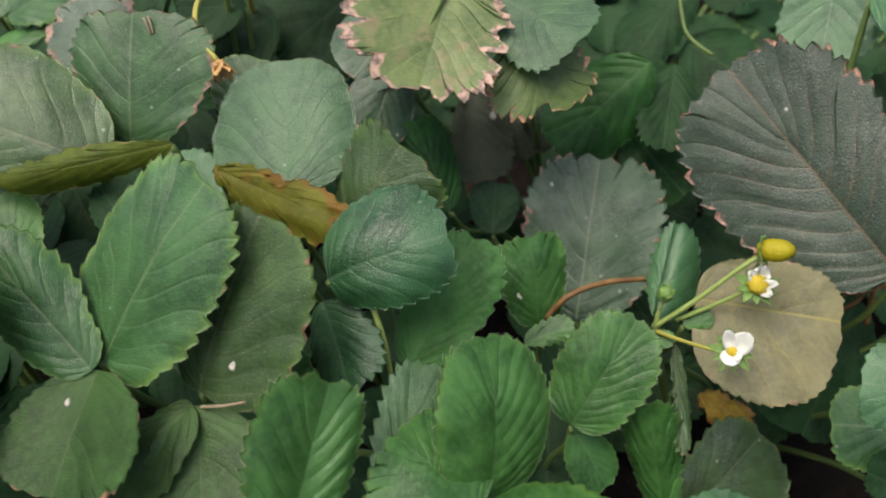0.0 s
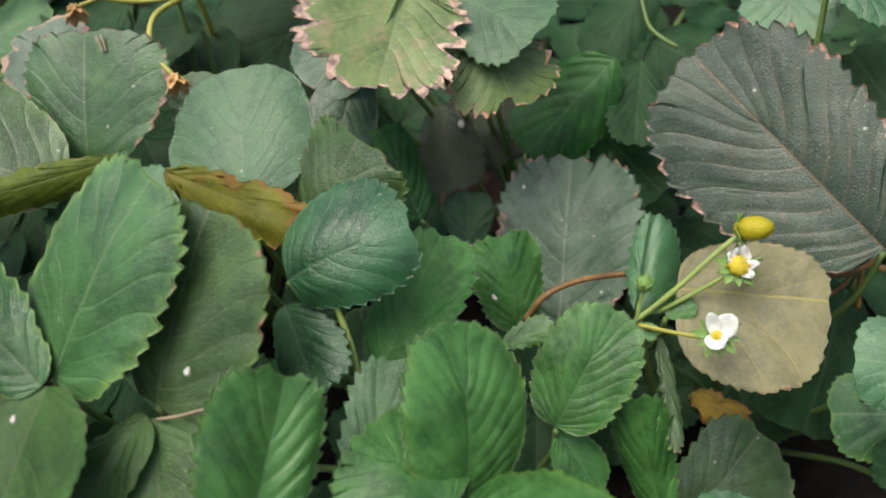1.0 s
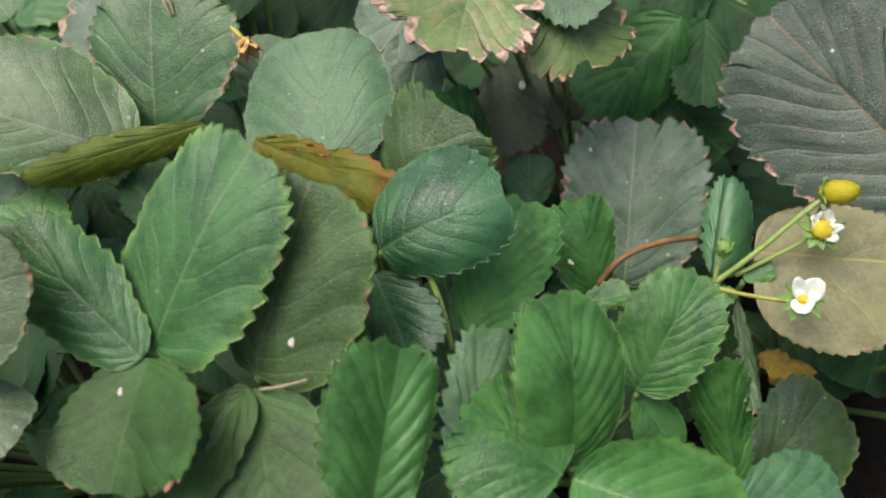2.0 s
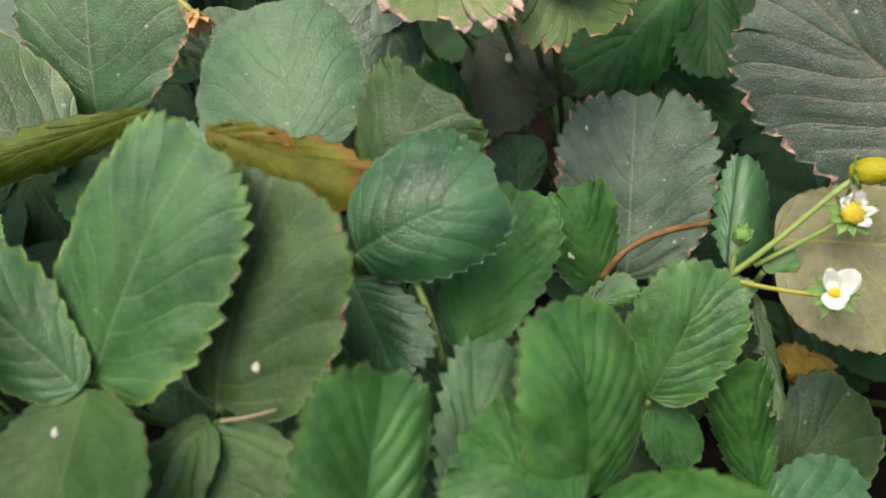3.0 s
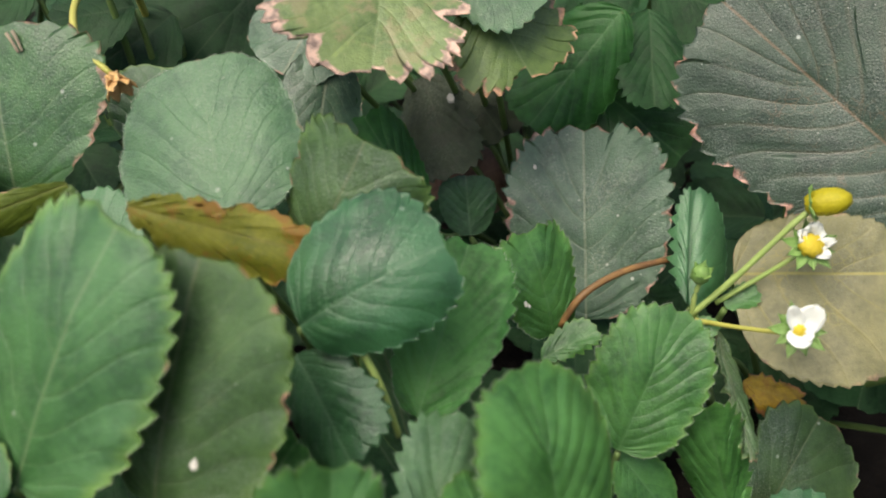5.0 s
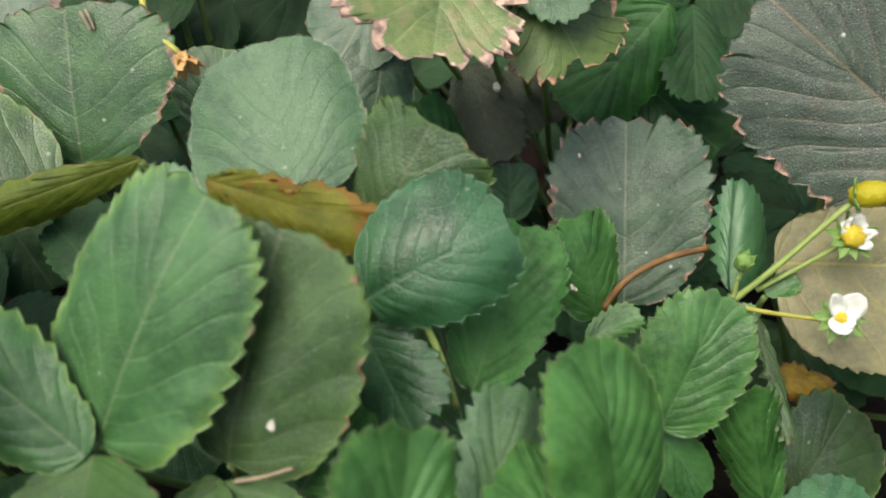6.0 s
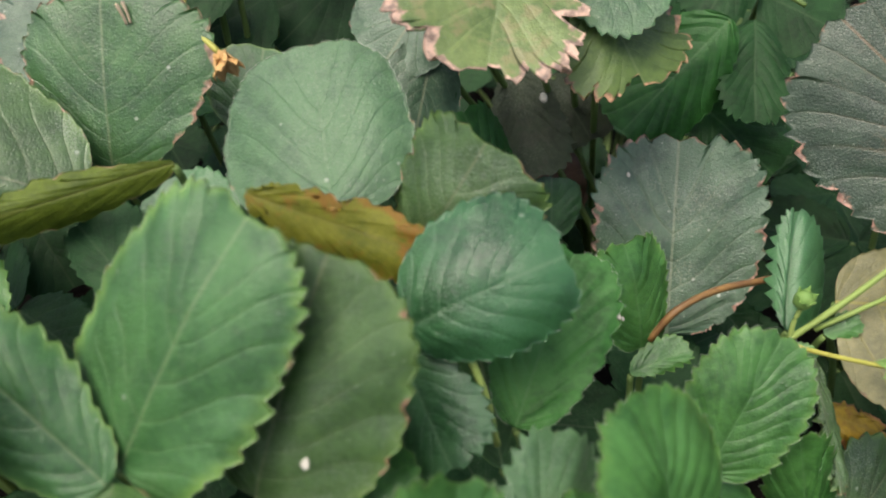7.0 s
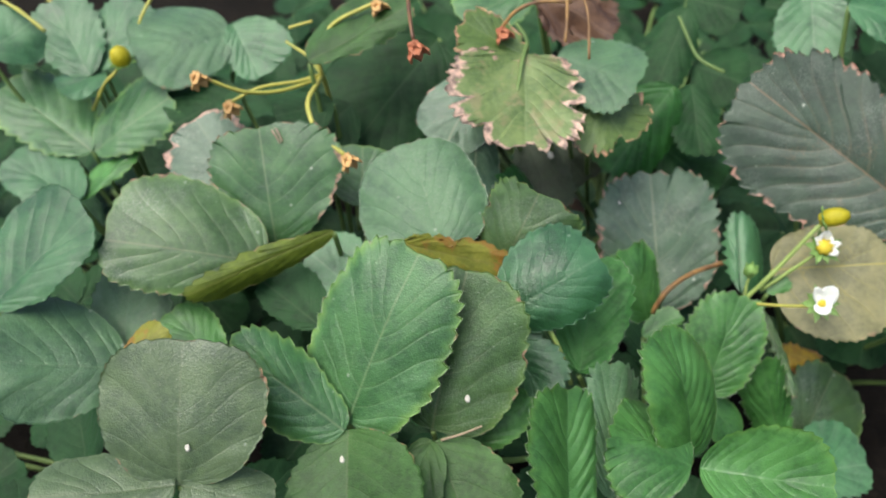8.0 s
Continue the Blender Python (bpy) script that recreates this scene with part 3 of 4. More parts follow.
leaflet(stem, (-0.0255, 0.2882, 0.2773), (0.0032, 0.2920, 0.3213), (-0.0322, 0.3065, 0.3002), (0.0167, 0.2784, 0.2937), TIRED, teeth=11, tooth=0.035, wide=0.25, label="green leaflet with browned tooth tips", arch=0.05, root=0.7, blunt=0.45, ragged=0.06)
stem = stalk(PLANT_B, (-0.0292, 0.2484, 0.2844))
leaflet(stem, (-0.0292, 0.2484, 0.2844), (0.0230, 0.2580, 0.2973), (-0.0012, 0.2778, 0.3115), (-0.0031, 0.2368, 0.2766), TEAL, teeth=10, tooth=0.03, wide=0.1, dome=0.03, arch=0.1, blunt=0.55, root=0.62, quilt=0.006, cup=0.16)
stem = stalk(PLANT_B, (-0.0730, 0.2730, 0.3270))
leaflet(stem, (-0.0730, 0.2730, 0.3270), (-0.0205, 0.2705, 0.2935), (-0.0451, 0.2773, 0.3196), (-0.0459, 0.2628, 0.2959), RUSTY, teeth=8, tooth=0.03, under=RUSTY, dome=0.0, wave=0.035, ragged=0.16, label="withered yellow leaflet blotched with rust", quilt=0.004)
stem = stalk(PLANT_C, (0.0001, 0.2392, 0.2381))
leaflet(stem, (0.0001, 0.2392, 0.2381), (0.0303, 0.2919, 0.2683), (-0.0117, 0.2539, 0.2500), (0.0402, 0.2634, 0.2561), RIBBED, teeth=10, tooth=0.03, dome=0.06, quilt=0.016, veins_each=9, hairs=0.001, root=0.7, cup=0.06)
stem = stalk(PLANT_C, (-0.0343, 0.2484, 0.2716))
leaflet(stem, (-0.0343, 0.2484, 0.2716), (-0.0213, 0.2176, 0.2489), (-0.0078, 0.2301, 0.2634), (-0.0430, 0.2395, 0.2545), COOL, teeth=9, tooth=0.045, dome=0.08)
stem = stalk(PLANT_C, (-0.0062, 0.2399, 0.2137))
leaflet(stem, (-0.0062, 0.2399, 0.2137), (-0.0093, 0.2725, 0.2468), (-0.0210, 0.2608, 0.2269), (0.0023, 0.2482, 0.2329), MATURE, teeth=10, tooth=0.02, blunt=0.7)
stem = stalk(PLANT_C, (0.0581, 0.2976, 0.2025))
leaflet(stem, (0.0581, 0.2976, 0.2025), (0.0546, 0.3183, 0.2451), (0.0374, 0.3083, 0.2360), (0.0743, 0.3161, 0.2115), YOUNG, teeth=11, tooth=0.045, blunt=0.45, root=0.5, hairs=0.001, arch=0.05, wave=0.05)
stem = stalk(PLANT_D, (0.0792, 0.3337, 0.1687))
leaflet(stem, (0.0792, 0.3337, 0.1687), (0.0968, 0.3938, 0.2401), (0.0501, 0.3715, 0.2125), (0.1258, 0.3430, 0.2072), DUSTY, teeth=13, tooth=0.028, wide=0.12, quilt=0.008, ragged=0.08, label="dark dusty leaflet with reddish-brown tooth tips", root=0.7)
stem = stalk(PLANT_C, (0.0710, 0.2445, 0.1879))
leaflet(stem, (0.0710, 0.2445, 0.1879), (0.1035, 0.2710, 0.2314), (0.0677, 0.2659, 0.2179), (0.1120, 0.2520, 0.2130), YOUNG, teeth=11, tooth=0.032, wide=0.05, blunt=0.7, root=0.62, quilt=0.009, veins_each=11, label="fresh bright green ribbed leaflet", hairs=0.001, arch=0.04)
leaflet(stem, (0.0719, 0.2467, 0.1825), (0.0871, 0.2313, 0.1560), (0.0920, 0.2463, 0.1651), (0.0688, 0.2325, 0.1666), YOUNG, teeth=8)
stem = stalk(PLANT_C, (0.0361, 0.1767, 0.2311))
leaflet(stem, (0.0361, 0.1767, 0.2311), (0.0366, 0.2151, 0.2815), (0.0176, 0.1901, 0.2769), (0.0604, 0.2062, 0.2425), YOUNG, teeth=12, tooth=0.026, wide=0.04, blunt=0.72, root=0.72, dome=0.05, quilt=0.012, veins_each=11, label="fresh bright green ribbed leaflet", hairs=0.001, arch=0.1, cup=0.1)
leaflet(stem, (0.0325, 0.1665, 0.2407), (0.0025, 0.1854, 0.2615), (0.0061, 0.1502, 0.2390), (0.0262, 0.2071, 0.2416), YOUNG, teeth=11, tooth=0.045, quilt=0.01, blunt=0.8, veins_each=10, wide=0.1, root=0.75, hairs=0.001, dome=0.1)
leaflet(stem, (0.0355, 0.1647, 0.2400), (0.0883, 0.1422, 0.2327), (0.0666, 0.1647, 0.2615), (0.0426, 0.1290, 0.2414), YOUNG, teeth=12, tooth=0.02, dome=0.08, quilt=0.01, blunt=0.85, veins_each=10)
stem = stalk(PLANT_A, (-0.0302, 0.1425, 0.2596))
leaflet(stem, (-0.0302, 0.1425, 0.2596), (-0.0161, 0.1850, 0.2938), (-0.0380, 0.1597, 0.2978), (-0.0068, 0.1719, 0.2705), YOUNG, teeth=11, tooth=0.04, quilt=0.016, dome=0.08, root=0.7, blunt=0.48, wide=0.1, hairs=0.001)
stem = stalk(PLANT_C, (-0.0060, 0.1718, 0.2243))
leaflet(stem, (-0.0060, 0.1718, 0.2243), (0.0123, 0.2152, 0.2673), (-0.0082, 0.1956, 0.2516), (0.0194, 0.1975, 0.2381), SAGE, teeth=10, tooth=0.035)
stem = stalk(PLANT_C, (-0.0624, 0.2077, 0.2412))
leaflet(stem, (-0.0624, 0.2077, 0.2412), (-0.0344, 0.2180, 0.2657), (-0.0597, 0.2237, 0.2531), (-0.0321, 0.2051, 0.2537), YOUNG, teeth=8, tooth=0.035)
stem = stalk(PLANT_D, (0.1163, 0.2933, 0.2081))
leaflet(stem, (0.1163, 0.2933, 0.2081), (0.1307, 0.3353, 0.2355), (0.1171, 0.3199, 0.2235), (0.1436, 0.3232, 0.2133), COOL, teeth=9, tooth=0.034, quilt=0.01, wave=0.015, dome=0.1, label="small upright fresh green bract leaflet", wide=0.0, blunt=0.7, veins_each=5, folds=((0.0, 0.12, 0.06),))
stem = stalk(PLANT_E, (0.1350, 0.2960, 0.2186))
leaflet(stem, (0.1350, 0.2960, 0.2186), (0.2000, 0.2807, 0.2141), (0.1759, 0.3061, 0.2333), (0.1537, 0.2501, 0.1946), OLIVE, teeth=13, tooth=0.02, blunt=0.62, root=0.55, wide=0.05, under=OLIVE, dome=0.02, quilt=0.006, veins_each=6, label="flat faded olive-brown old leaflet", arch=0.03)
stem = stalk(PLANT_E, (0.2281, 0.2975, 0.2278))
leaflet(stem, (0.2281, 0.2975, 0.2278), (0.1594, 0.3870, 0.2950), (0.1554, 0.3311, 0.2284), (0.2263, 0.3460, 0.2920), GREYED, teeth=15, tooth=0.026, wide=0.2, blunt=0.8, quilt=0.006, veins_each=11, ragged=0.05, root=0.62, wave=0.018, label="very large dark grey-green leaflet with scorched margin", fan=1.5)
stem = stalk(PLANT_E, (0.1167, 0.2337, 0.1258))
leaflet(stem, (0.1167, 0.2337, 0.1258), (0.1077, 0.2504, 0.1962), (0.0981, 0.2524, 0.1595), (0.1252, 0.2443, 0.1657), YOUNG, teeth=9, tooth=0.04, blunt=0.5, root=0.6, hairs=0.001)
stem = stalk(PLANT_E, (0.1244, 0.2363, 0.1048))
leaflet(stem, (0.1244, 0.2363, 0.1048), (0.1750, 0.2813, 0.1291), (0.1366, 0.2668, 0.1361), (0.1808, 0.2510, 0.0917), TIRED, teeth=8, tooth=0.03, blunt=0.6, root=0.7)
stem = stalk(PLANT_E, (0.1149, 0.2227, 0.1214))
leaflet(stem, (0.1149, 0.2227, 0.1214), (0.1654, 0.2213, 0.1103), (0.1569, 0.2473, 0.1275), (0.1348, 0.2049, 0.1118), COOL, teeth=9, tooth=0.03)
stem = stalk(PLANT_E, (0.1242, 0.2820, 0.2013))
leaflet(stem, (0.1242, 0.2820, 0.2013), (0.1239, 0.2396, 0.1694), (0.1302, 0.2628, 0.1830), (0.1205, 0.2590, 0.1846), TIRED, teeth=7, tooth=0.03, ragged=0.1, wave=0.05, label="shrivelled narrow brown-edged leaflet")
stem = stalk(PLANT_E, (0.2367, 0.2325, 0.2137))
leaflet(stem, (0.2367, 0.2325, 0.2137), (0.1974, 0.2448, 0.2137), (0.2143, 0.2256, 0.1985), (0.2219, 0.2561, 0.2243), COOL, teeth=10, tooth=0.03, blunt=0.6)
stem = stalk(PLANT_E, (0.2574, 0.2680, 0.1466))
leaflet(stem, (0.2574, 0.2680, 0.1466), (0.2040, 0.2707, 0.1499), (0.2277, 0.2531, 0.1321), (0.2320, 0.2866, 0.1594), MATURE, teeth=10, tooth=0.025)
stem = stalk(PLANT_F, (0.0229, 0.3919, 0.3484))
leaflet(stem, (0.0229, 0.3919, 0.3484), (0.0066, 0.3351, 0.3207), (0.0511, 0.3621, 0.3298), (-0.0271, 0.3625, 0.3557), SCORCHED, teeth=12, tooth=0.045, ragged=0.3, blunt=0.5, root=0.5, wide=-0.05, wave=0.03, label="yellow-green leaflet with a wide pink-brown scorched margin")
leaflet(stem, (0.0244, 0.3923, 0.3456), (-0.0076, 0.4083, 0.3724), (-0.0188, 0.3853, 0.3623), (0.0223, 0.4102, 0.3621), SCORCHED_GREEN, teeth=8, tooth=0.04, ragged=0.2)
stem = stalk(PLANT_F, (0.0438, 0.3956, 0.3402))
leaflet(stem, (0.0438, 0.3956, 0.3402), (0.0826, 0.3655, 0.3247), (0.0813, 0.4024, 0.3396), (0.0520, 0.3599, 0.3205), SAGE, teeth=10, tooth=0.03)
stem = stalk(PLANT_F, (0.0561, 0.3782, 0.3263))
leaflet(stem, (0.0561, 0.3782, 0.3263), (0.0693, 0.3530, 0.2947), (0.0927, 0.3727, 0.3029), (0.0374, 0.3554, 0.3075), SCORCHED_GREEN, teeth=9, tooth=0.05, ragged=0.25, label="green leaflet with an orange-brown scorched margin")
stem = stalk(PLANT_F, (-0.0022, 0.4121, 0.3301))
leaflet(stem, (-0.0022, 0.4121, 0.3301), (-0.0355, 0.3894, 0.3022), (-0.0076, 0.3862, 0.3048), (-0.0419, 0.4143, 0.3243), DUSTY, teeth=10, tooth=0.012)
stem = stalk(PLANT_F, (-0.0121, 0.3983, 0.3062))
leaflet(stem, (-0.0121, 0.3983, 0.3062), (-0.0260, 0.3622, 0.2791), (-0.0020, 0.3833, 0.2863), (-0.0404, 0.3723, 0.2954), DUSTY, teeth=10, tooth=0.012)
stem = stalk(PLANT_F, (0.0121, 0.3560, 0.2351))
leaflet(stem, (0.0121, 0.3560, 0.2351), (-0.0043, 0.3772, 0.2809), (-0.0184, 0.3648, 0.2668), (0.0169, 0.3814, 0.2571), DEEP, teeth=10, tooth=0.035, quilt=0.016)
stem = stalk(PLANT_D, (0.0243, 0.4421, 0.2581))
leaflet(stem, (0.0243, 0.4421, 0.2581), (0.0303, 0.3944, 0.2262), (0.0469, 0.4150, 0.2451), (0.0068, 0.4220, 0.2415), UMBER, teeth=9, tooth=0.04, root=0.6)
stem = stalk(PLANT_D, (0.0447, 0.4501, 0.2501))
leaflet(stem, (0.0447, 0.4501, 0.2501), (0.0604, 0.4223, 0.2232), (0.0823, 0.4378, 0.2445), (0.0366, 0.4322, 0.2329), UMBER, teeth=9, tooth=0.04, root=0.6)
stem = stalk(PLANT_F, (0.1267, 0.4249, 0.2812))
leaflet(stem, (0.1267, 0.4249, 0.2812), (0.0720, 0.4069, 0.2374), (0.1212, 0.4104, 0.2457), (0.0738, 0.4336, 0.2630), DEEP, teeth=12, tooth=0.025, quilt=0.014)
stem = stalk(PLANT_F, (0.1560, 0.4726, 0.3102))
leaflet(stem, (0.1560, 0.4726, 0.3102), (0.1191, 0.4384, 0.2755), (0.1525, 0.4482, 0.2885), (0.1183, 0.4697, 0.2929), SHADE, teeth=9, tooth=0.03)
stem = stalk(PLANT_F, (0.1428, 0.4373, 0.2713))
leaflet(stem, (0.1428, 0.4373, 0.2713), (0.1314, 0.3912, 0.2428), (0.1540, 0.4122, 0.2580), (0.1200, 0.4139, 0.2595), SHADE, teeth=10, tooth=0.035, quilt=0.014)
stem = stalk(PLANT_F, (0.1157, 0.4296, 0.2351))
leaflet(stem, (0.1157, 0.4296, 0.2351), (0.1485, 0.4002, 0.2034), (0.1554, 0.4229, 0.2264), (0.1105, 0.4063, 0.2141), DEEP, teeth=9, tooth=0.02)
stem = stalk(PLANT_E, (0.2211, 0.4297, 0.3240))
leaflet(stem, (0.2211, 0.4297, 0.3240), (0.2099, 0.3978, 0.2893), (0.2358, 0.3975, 0.3055), (0.1909, 0.4192, 0.3069), COOL, teeth=9, tooth=0.035, label="pale blue-green leaflet")
stem = stalk(PLANT_G, (-0.1464, 0.3436, 0.2932))
leaflet(stem, (-0.1464, 0.3436, 0.2932), (-0.1375, 0.3789, 0.3533), (-0.1732, 0.3628, 0.3305), (-0.0978, 0.3516, 0.3197), SPOTTED, teeth=12, tooth=0.025, wide=0.3, blunt=0.58, dome=0.06, label="green leaflet with brown scorched patches on its rim", arch=0.05, quilt=0.005)
stem = stalk(PLANT_G, (-0.1503, 0.3203, 0.3001))
leaflet(stem, (-0.1503, 0.3203, 0.3001), (-0.2290, 0.3277, 0.3381), (-0.1950, 0.3078, 0.2999), (-0.1831, 0.3630, 0.3417), TIRED, teeth=12, tooth=0.018, blunt=0.58, root=0.62, label="wide grey-green leaflet with thin brown margin", arch=0.04, quilt=0.005)
stem = stalk(PLANT_G, (-0.1077, 0.3122, 0.3161))
leaflet(stem, (-0.1077, 0.3122, 0.3161), (-0.1935, 0.3008, 0.3070), (-0.1506, 0.3045, 0.2990), (-0.1506, 0.3085, 0.3175), FOLDED, teeth=8, tooth=0.015, blunt=0.8, under=FOLDED, label="olive leaflet folded over, showing its underside", quilt=0.003, dome=0.0, wave=0.012)
stem = stalk(PLANT_G, (-0.1598, 0.3737, 0.3198))
leaflet(stem, (-0.1598, 0.3737, 0.3198), (-0.1803, 0.4209, 0.3479), (-0.2050, 0.4028, 0.3340), (-0.1525, 0.4101, 0.3407), CRUSTED, teeth=9, tooth=0.02, ragged=0.25, label="greyish withered leaflet with brown rim")
stem = stalk(PLANT_G, (-0.0934, 0.3638, 0.2914))
leaflet(stem, (-0.0934, 0.3638, 0.2914), (-0.0843, 0.3910, 0.3168), (-0.1120, 0.3769, 0.3081), (-0.0704, 0.3799, 0.3026), MATURE, teeth=9, tooth=0.02)
stem = stalk(PLANT_H, (-0.3191, 0.5161, 0.3876))
leaflet(stem, (-0.3191, 0.5161, 0.3876), (-0.2910, 0.5441, 0.3913), (-0.3070, 0.5630, 0.4074), (-0.3003, 0.5149, 0.3699), COOL, teeth=8)
stem = stalk(PLANT_H, (-0.2595, 0.5102, 0.3562))
leaflet(stem, (-0.2595, 0.5102, 0.3562), (-0.2799, 0.5603, 0.3961), (-0.2960, 0.5361, 0.3810), (-0.2459, 0.5426, 0.3818), COOL, teeth=9, tooth=0.04)
stem = stalk(PLANT_H, (-0.2572, 0.5170, 0.3567))
leaflet(stem, (-0.2572, 0.5170, 0.3567), (-0.2237, 0.5570, 0.3858), (-0.2556, 0.5465, 0.3785), (-0.2175, 0.5230, 0.3649), COOL, teeth=9)
stem = stalk(PLANT_H, (-0.1575, 0.5186, 0.3598))
leaflet(stem, (-0.1575, 0.5186, 0.3598), (-0.2220, 0.4999, 0.3677), (-0.1954, 0.4763, 0.3457), (-0.1938, 0.5499, 0.3770), SAGE, teeth=12, tooth=0.012, label="large smooth pale grey-green leaflet")
stem = stalk(PLANT_H, (-0.1555, 0.5213, 0.3633))
leaflet(stem, (-0.1555, 0.5213, 0.3633), (-0.1445, 0.4857, 0.3339), (-0.1158, 0.4978, 0.3498), (-0.1632, 0.4970, 0.3483), COOL, teeth=8, tooth=0.035, quilt=0.016)
stem = stalk(PLANT_H, (-0.2702, 0.4746, 0.3183))
leaflet(stem, (-0.2702, 0.4746, 0.3183), (-0.3275, 0.5307, 0.3575), (-0.3113, 0.4807, 0.3291), (-0.2883, 0.5381, 0.3510), MATURE, teeth=9, tooth=0.04)
leaflet(stem, (-0.2690, 0.4744, 0.3181), (-0.2048, 0.4788, 0.3406), (-0.2446, 0.5060, 0.3428), (-0.2249, 0.4619, 0.3186), MATURE, teeth=8, tooth=0.04)
stem = stalk(PLANT_H, (-0.2507, 0.5159, 0.3554))
leaflet(stem, (-0.2507, 0.5159, 0.3554), (-0.2792, 0.4979, 0.3564), (-0.2550, 0.4934, 0.3508), (-0.2757, 0.5201, 0.3605), COOL, teeth=7)
stem = stalk(PLANT_H, (-0.2800, 0.4374, 0.3029))
leaflet(stem, (-0.2800, 0.4374, 0.3029), (-0.3271, 0.4809, 0.3258), (-0.3126, 0.4419, 0.3083), (-0.2907, 0.4835, 0.3231), COOL, teeth=9, tooth=0.02)
stem = stalk(PLANT_H, (-0.2862, 0.4434, 0.3008))
leaflet(stem, (-0.2862, 0.4434, 0.3008), (-0.2421, 0.4749, 0.3125), (-0.2726, 0.4698, 0.3088), (-0.2549, 0.4522, 0.3059), YOUNG, teeth=7, tooth=0.02)
stem = stalk(PLANT_I, (-0.2966, 0.3180, 0.3202))
leaflet(stem, (-0.2966, 0.3180, 0.3202), (-0.2322, 0.3356, 0.3516), (-0.2766, 0.3570, 0.3559), (-0.2408, 0.3132, 0.3357), COOL, teeth=11, tooth=0.012)
stem = stalk(PLANT_I, (-0.2459, 0.3008, 0.2659))
leaflet(stem, (-0.2459, 0.3008, 0.2659), (-0.2315, 0.3482, 0.3026), (-0.2585, 0.3369, 0.2943), (-0.2137, 0.3198, 0.2825), SAGE, teeth=9)
stem = stalk(PLANT_I, (-0.2371, 0.2903, 0.2769))
leaflet(stem, (-0.2371, 0.2903, 0.2769), (-0.2928, 0.2814, 0.3138), (-0.2694, 0.2600, 0.2799), (-0.2680, 0.3285, 0.3095), SAGE, teeth=11, tooth=0.015)
stem = stalk(PLANT_I, (-0.1861, 0.2803, 0.2726))
leaflet(stem, (-0.1861, 0.2803, 0.2726), (-0.2090, 0.3133, 0.2904), (-0.2176, 0.2969, 0.2855), (-0.1785, 0.2987, 0.2784), YOUNG, teeth=9)
stem = stalk(PLANT_I, (-0.2298, 0.2717, 0.2937))
leaflet(stem, (-0.2298, 0.2717, 0.2937), (-0.2051, 0.2869, 0.3022), (-0.2256, 0.2876, 0.2997), (-0.2127, 0.2723, 0.2931), RUSTY, teeth=7, label="small yellowed leaflet with an orange spot")
stem = stalk(PLANT_I, (-0.1904, 0.1855, 0.2956))
leaflet(stem, (-0.1904, 0.1855, 0.2956), (-0.1723, 0.2228, 0.3438), (-0.2158, 0.2096, 0.3289), (-0.1460, 0.1962, 0.3092), BROWNED, teeth=13, tooth=0.015, wide=0.1, blunt=0.6, root=0.7, dome=0.02, quilt=0.003, label="large dull brownish-green old leaflet", arch=0.05)
leaflet(stem, (-0.1911, 0.1844, 0.2974), (-0.2482, 0.1845, 0.3133), (-0.2234, 0.1657, 0.2992), (-0.2213, 0.2063, 0.3058), BROWNED, teeth=11, tooth=0.015, root=0.7)
leaflet(stem, (-0.1883, 0.1839, 0.2969), (-0.1533, 0.1755, 0.2799), (-0.1685, 0.1956, 0.2892), (-0.1754, 0.1630, 0.2831), BROWNED, teeth=10, tooth=0.015, root=0.7)
stem = stalk(PLANT_G, (-0.1026, 0.4211, 0.3651))
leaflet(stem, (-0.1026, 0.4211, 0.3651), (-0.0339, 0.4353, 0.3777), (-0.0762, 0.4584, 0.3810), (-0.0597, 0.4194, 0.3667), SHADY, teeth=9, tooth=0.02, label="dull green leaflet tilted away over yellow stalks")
stem = stalk(PLANT_G, (-0.0967, 0.4267, 0.3317))
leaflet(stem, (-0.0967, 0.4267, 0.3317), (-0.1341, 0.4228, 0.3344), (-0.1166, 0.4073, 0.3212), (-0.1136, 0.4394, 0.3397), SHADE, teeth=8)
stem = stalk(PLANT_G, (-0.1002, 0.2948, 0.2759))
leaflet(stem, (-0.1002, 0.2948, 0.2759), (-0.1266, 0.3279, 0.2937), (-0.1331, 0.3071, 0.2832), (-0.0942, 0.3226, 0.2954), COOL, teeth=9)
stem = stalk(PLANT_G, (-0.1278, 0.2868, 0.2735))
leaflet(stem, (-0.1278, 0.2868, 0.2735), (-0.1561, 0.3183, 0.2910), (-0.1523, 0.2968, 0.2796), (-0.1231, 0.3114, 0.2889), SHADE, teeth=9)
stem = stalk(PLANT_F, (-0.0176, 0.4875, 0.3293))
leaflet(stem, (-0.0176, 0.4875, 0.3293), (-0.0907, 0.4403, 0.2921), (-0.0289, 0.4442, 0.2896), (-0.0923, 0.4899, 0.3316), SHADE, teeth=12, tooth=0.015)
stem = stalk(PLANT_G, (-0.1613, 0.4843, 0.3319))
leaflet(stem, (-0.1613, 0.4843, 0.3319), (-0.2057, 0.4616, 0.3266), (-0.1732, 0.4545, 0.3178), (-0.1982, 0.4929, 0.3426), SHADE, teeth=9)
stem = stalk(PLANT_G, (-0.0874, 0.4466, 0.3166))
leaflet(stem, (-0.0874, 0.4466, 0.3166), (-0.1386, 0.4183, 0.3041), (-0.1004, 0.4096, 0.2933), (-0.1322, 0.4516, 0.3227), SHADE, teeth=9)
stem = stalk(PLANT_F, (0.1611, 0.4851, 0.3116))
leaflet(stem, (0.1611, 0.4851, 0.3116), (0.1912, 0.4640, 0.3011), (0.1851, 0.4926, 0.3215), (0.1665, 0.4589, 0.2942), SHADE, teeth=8)
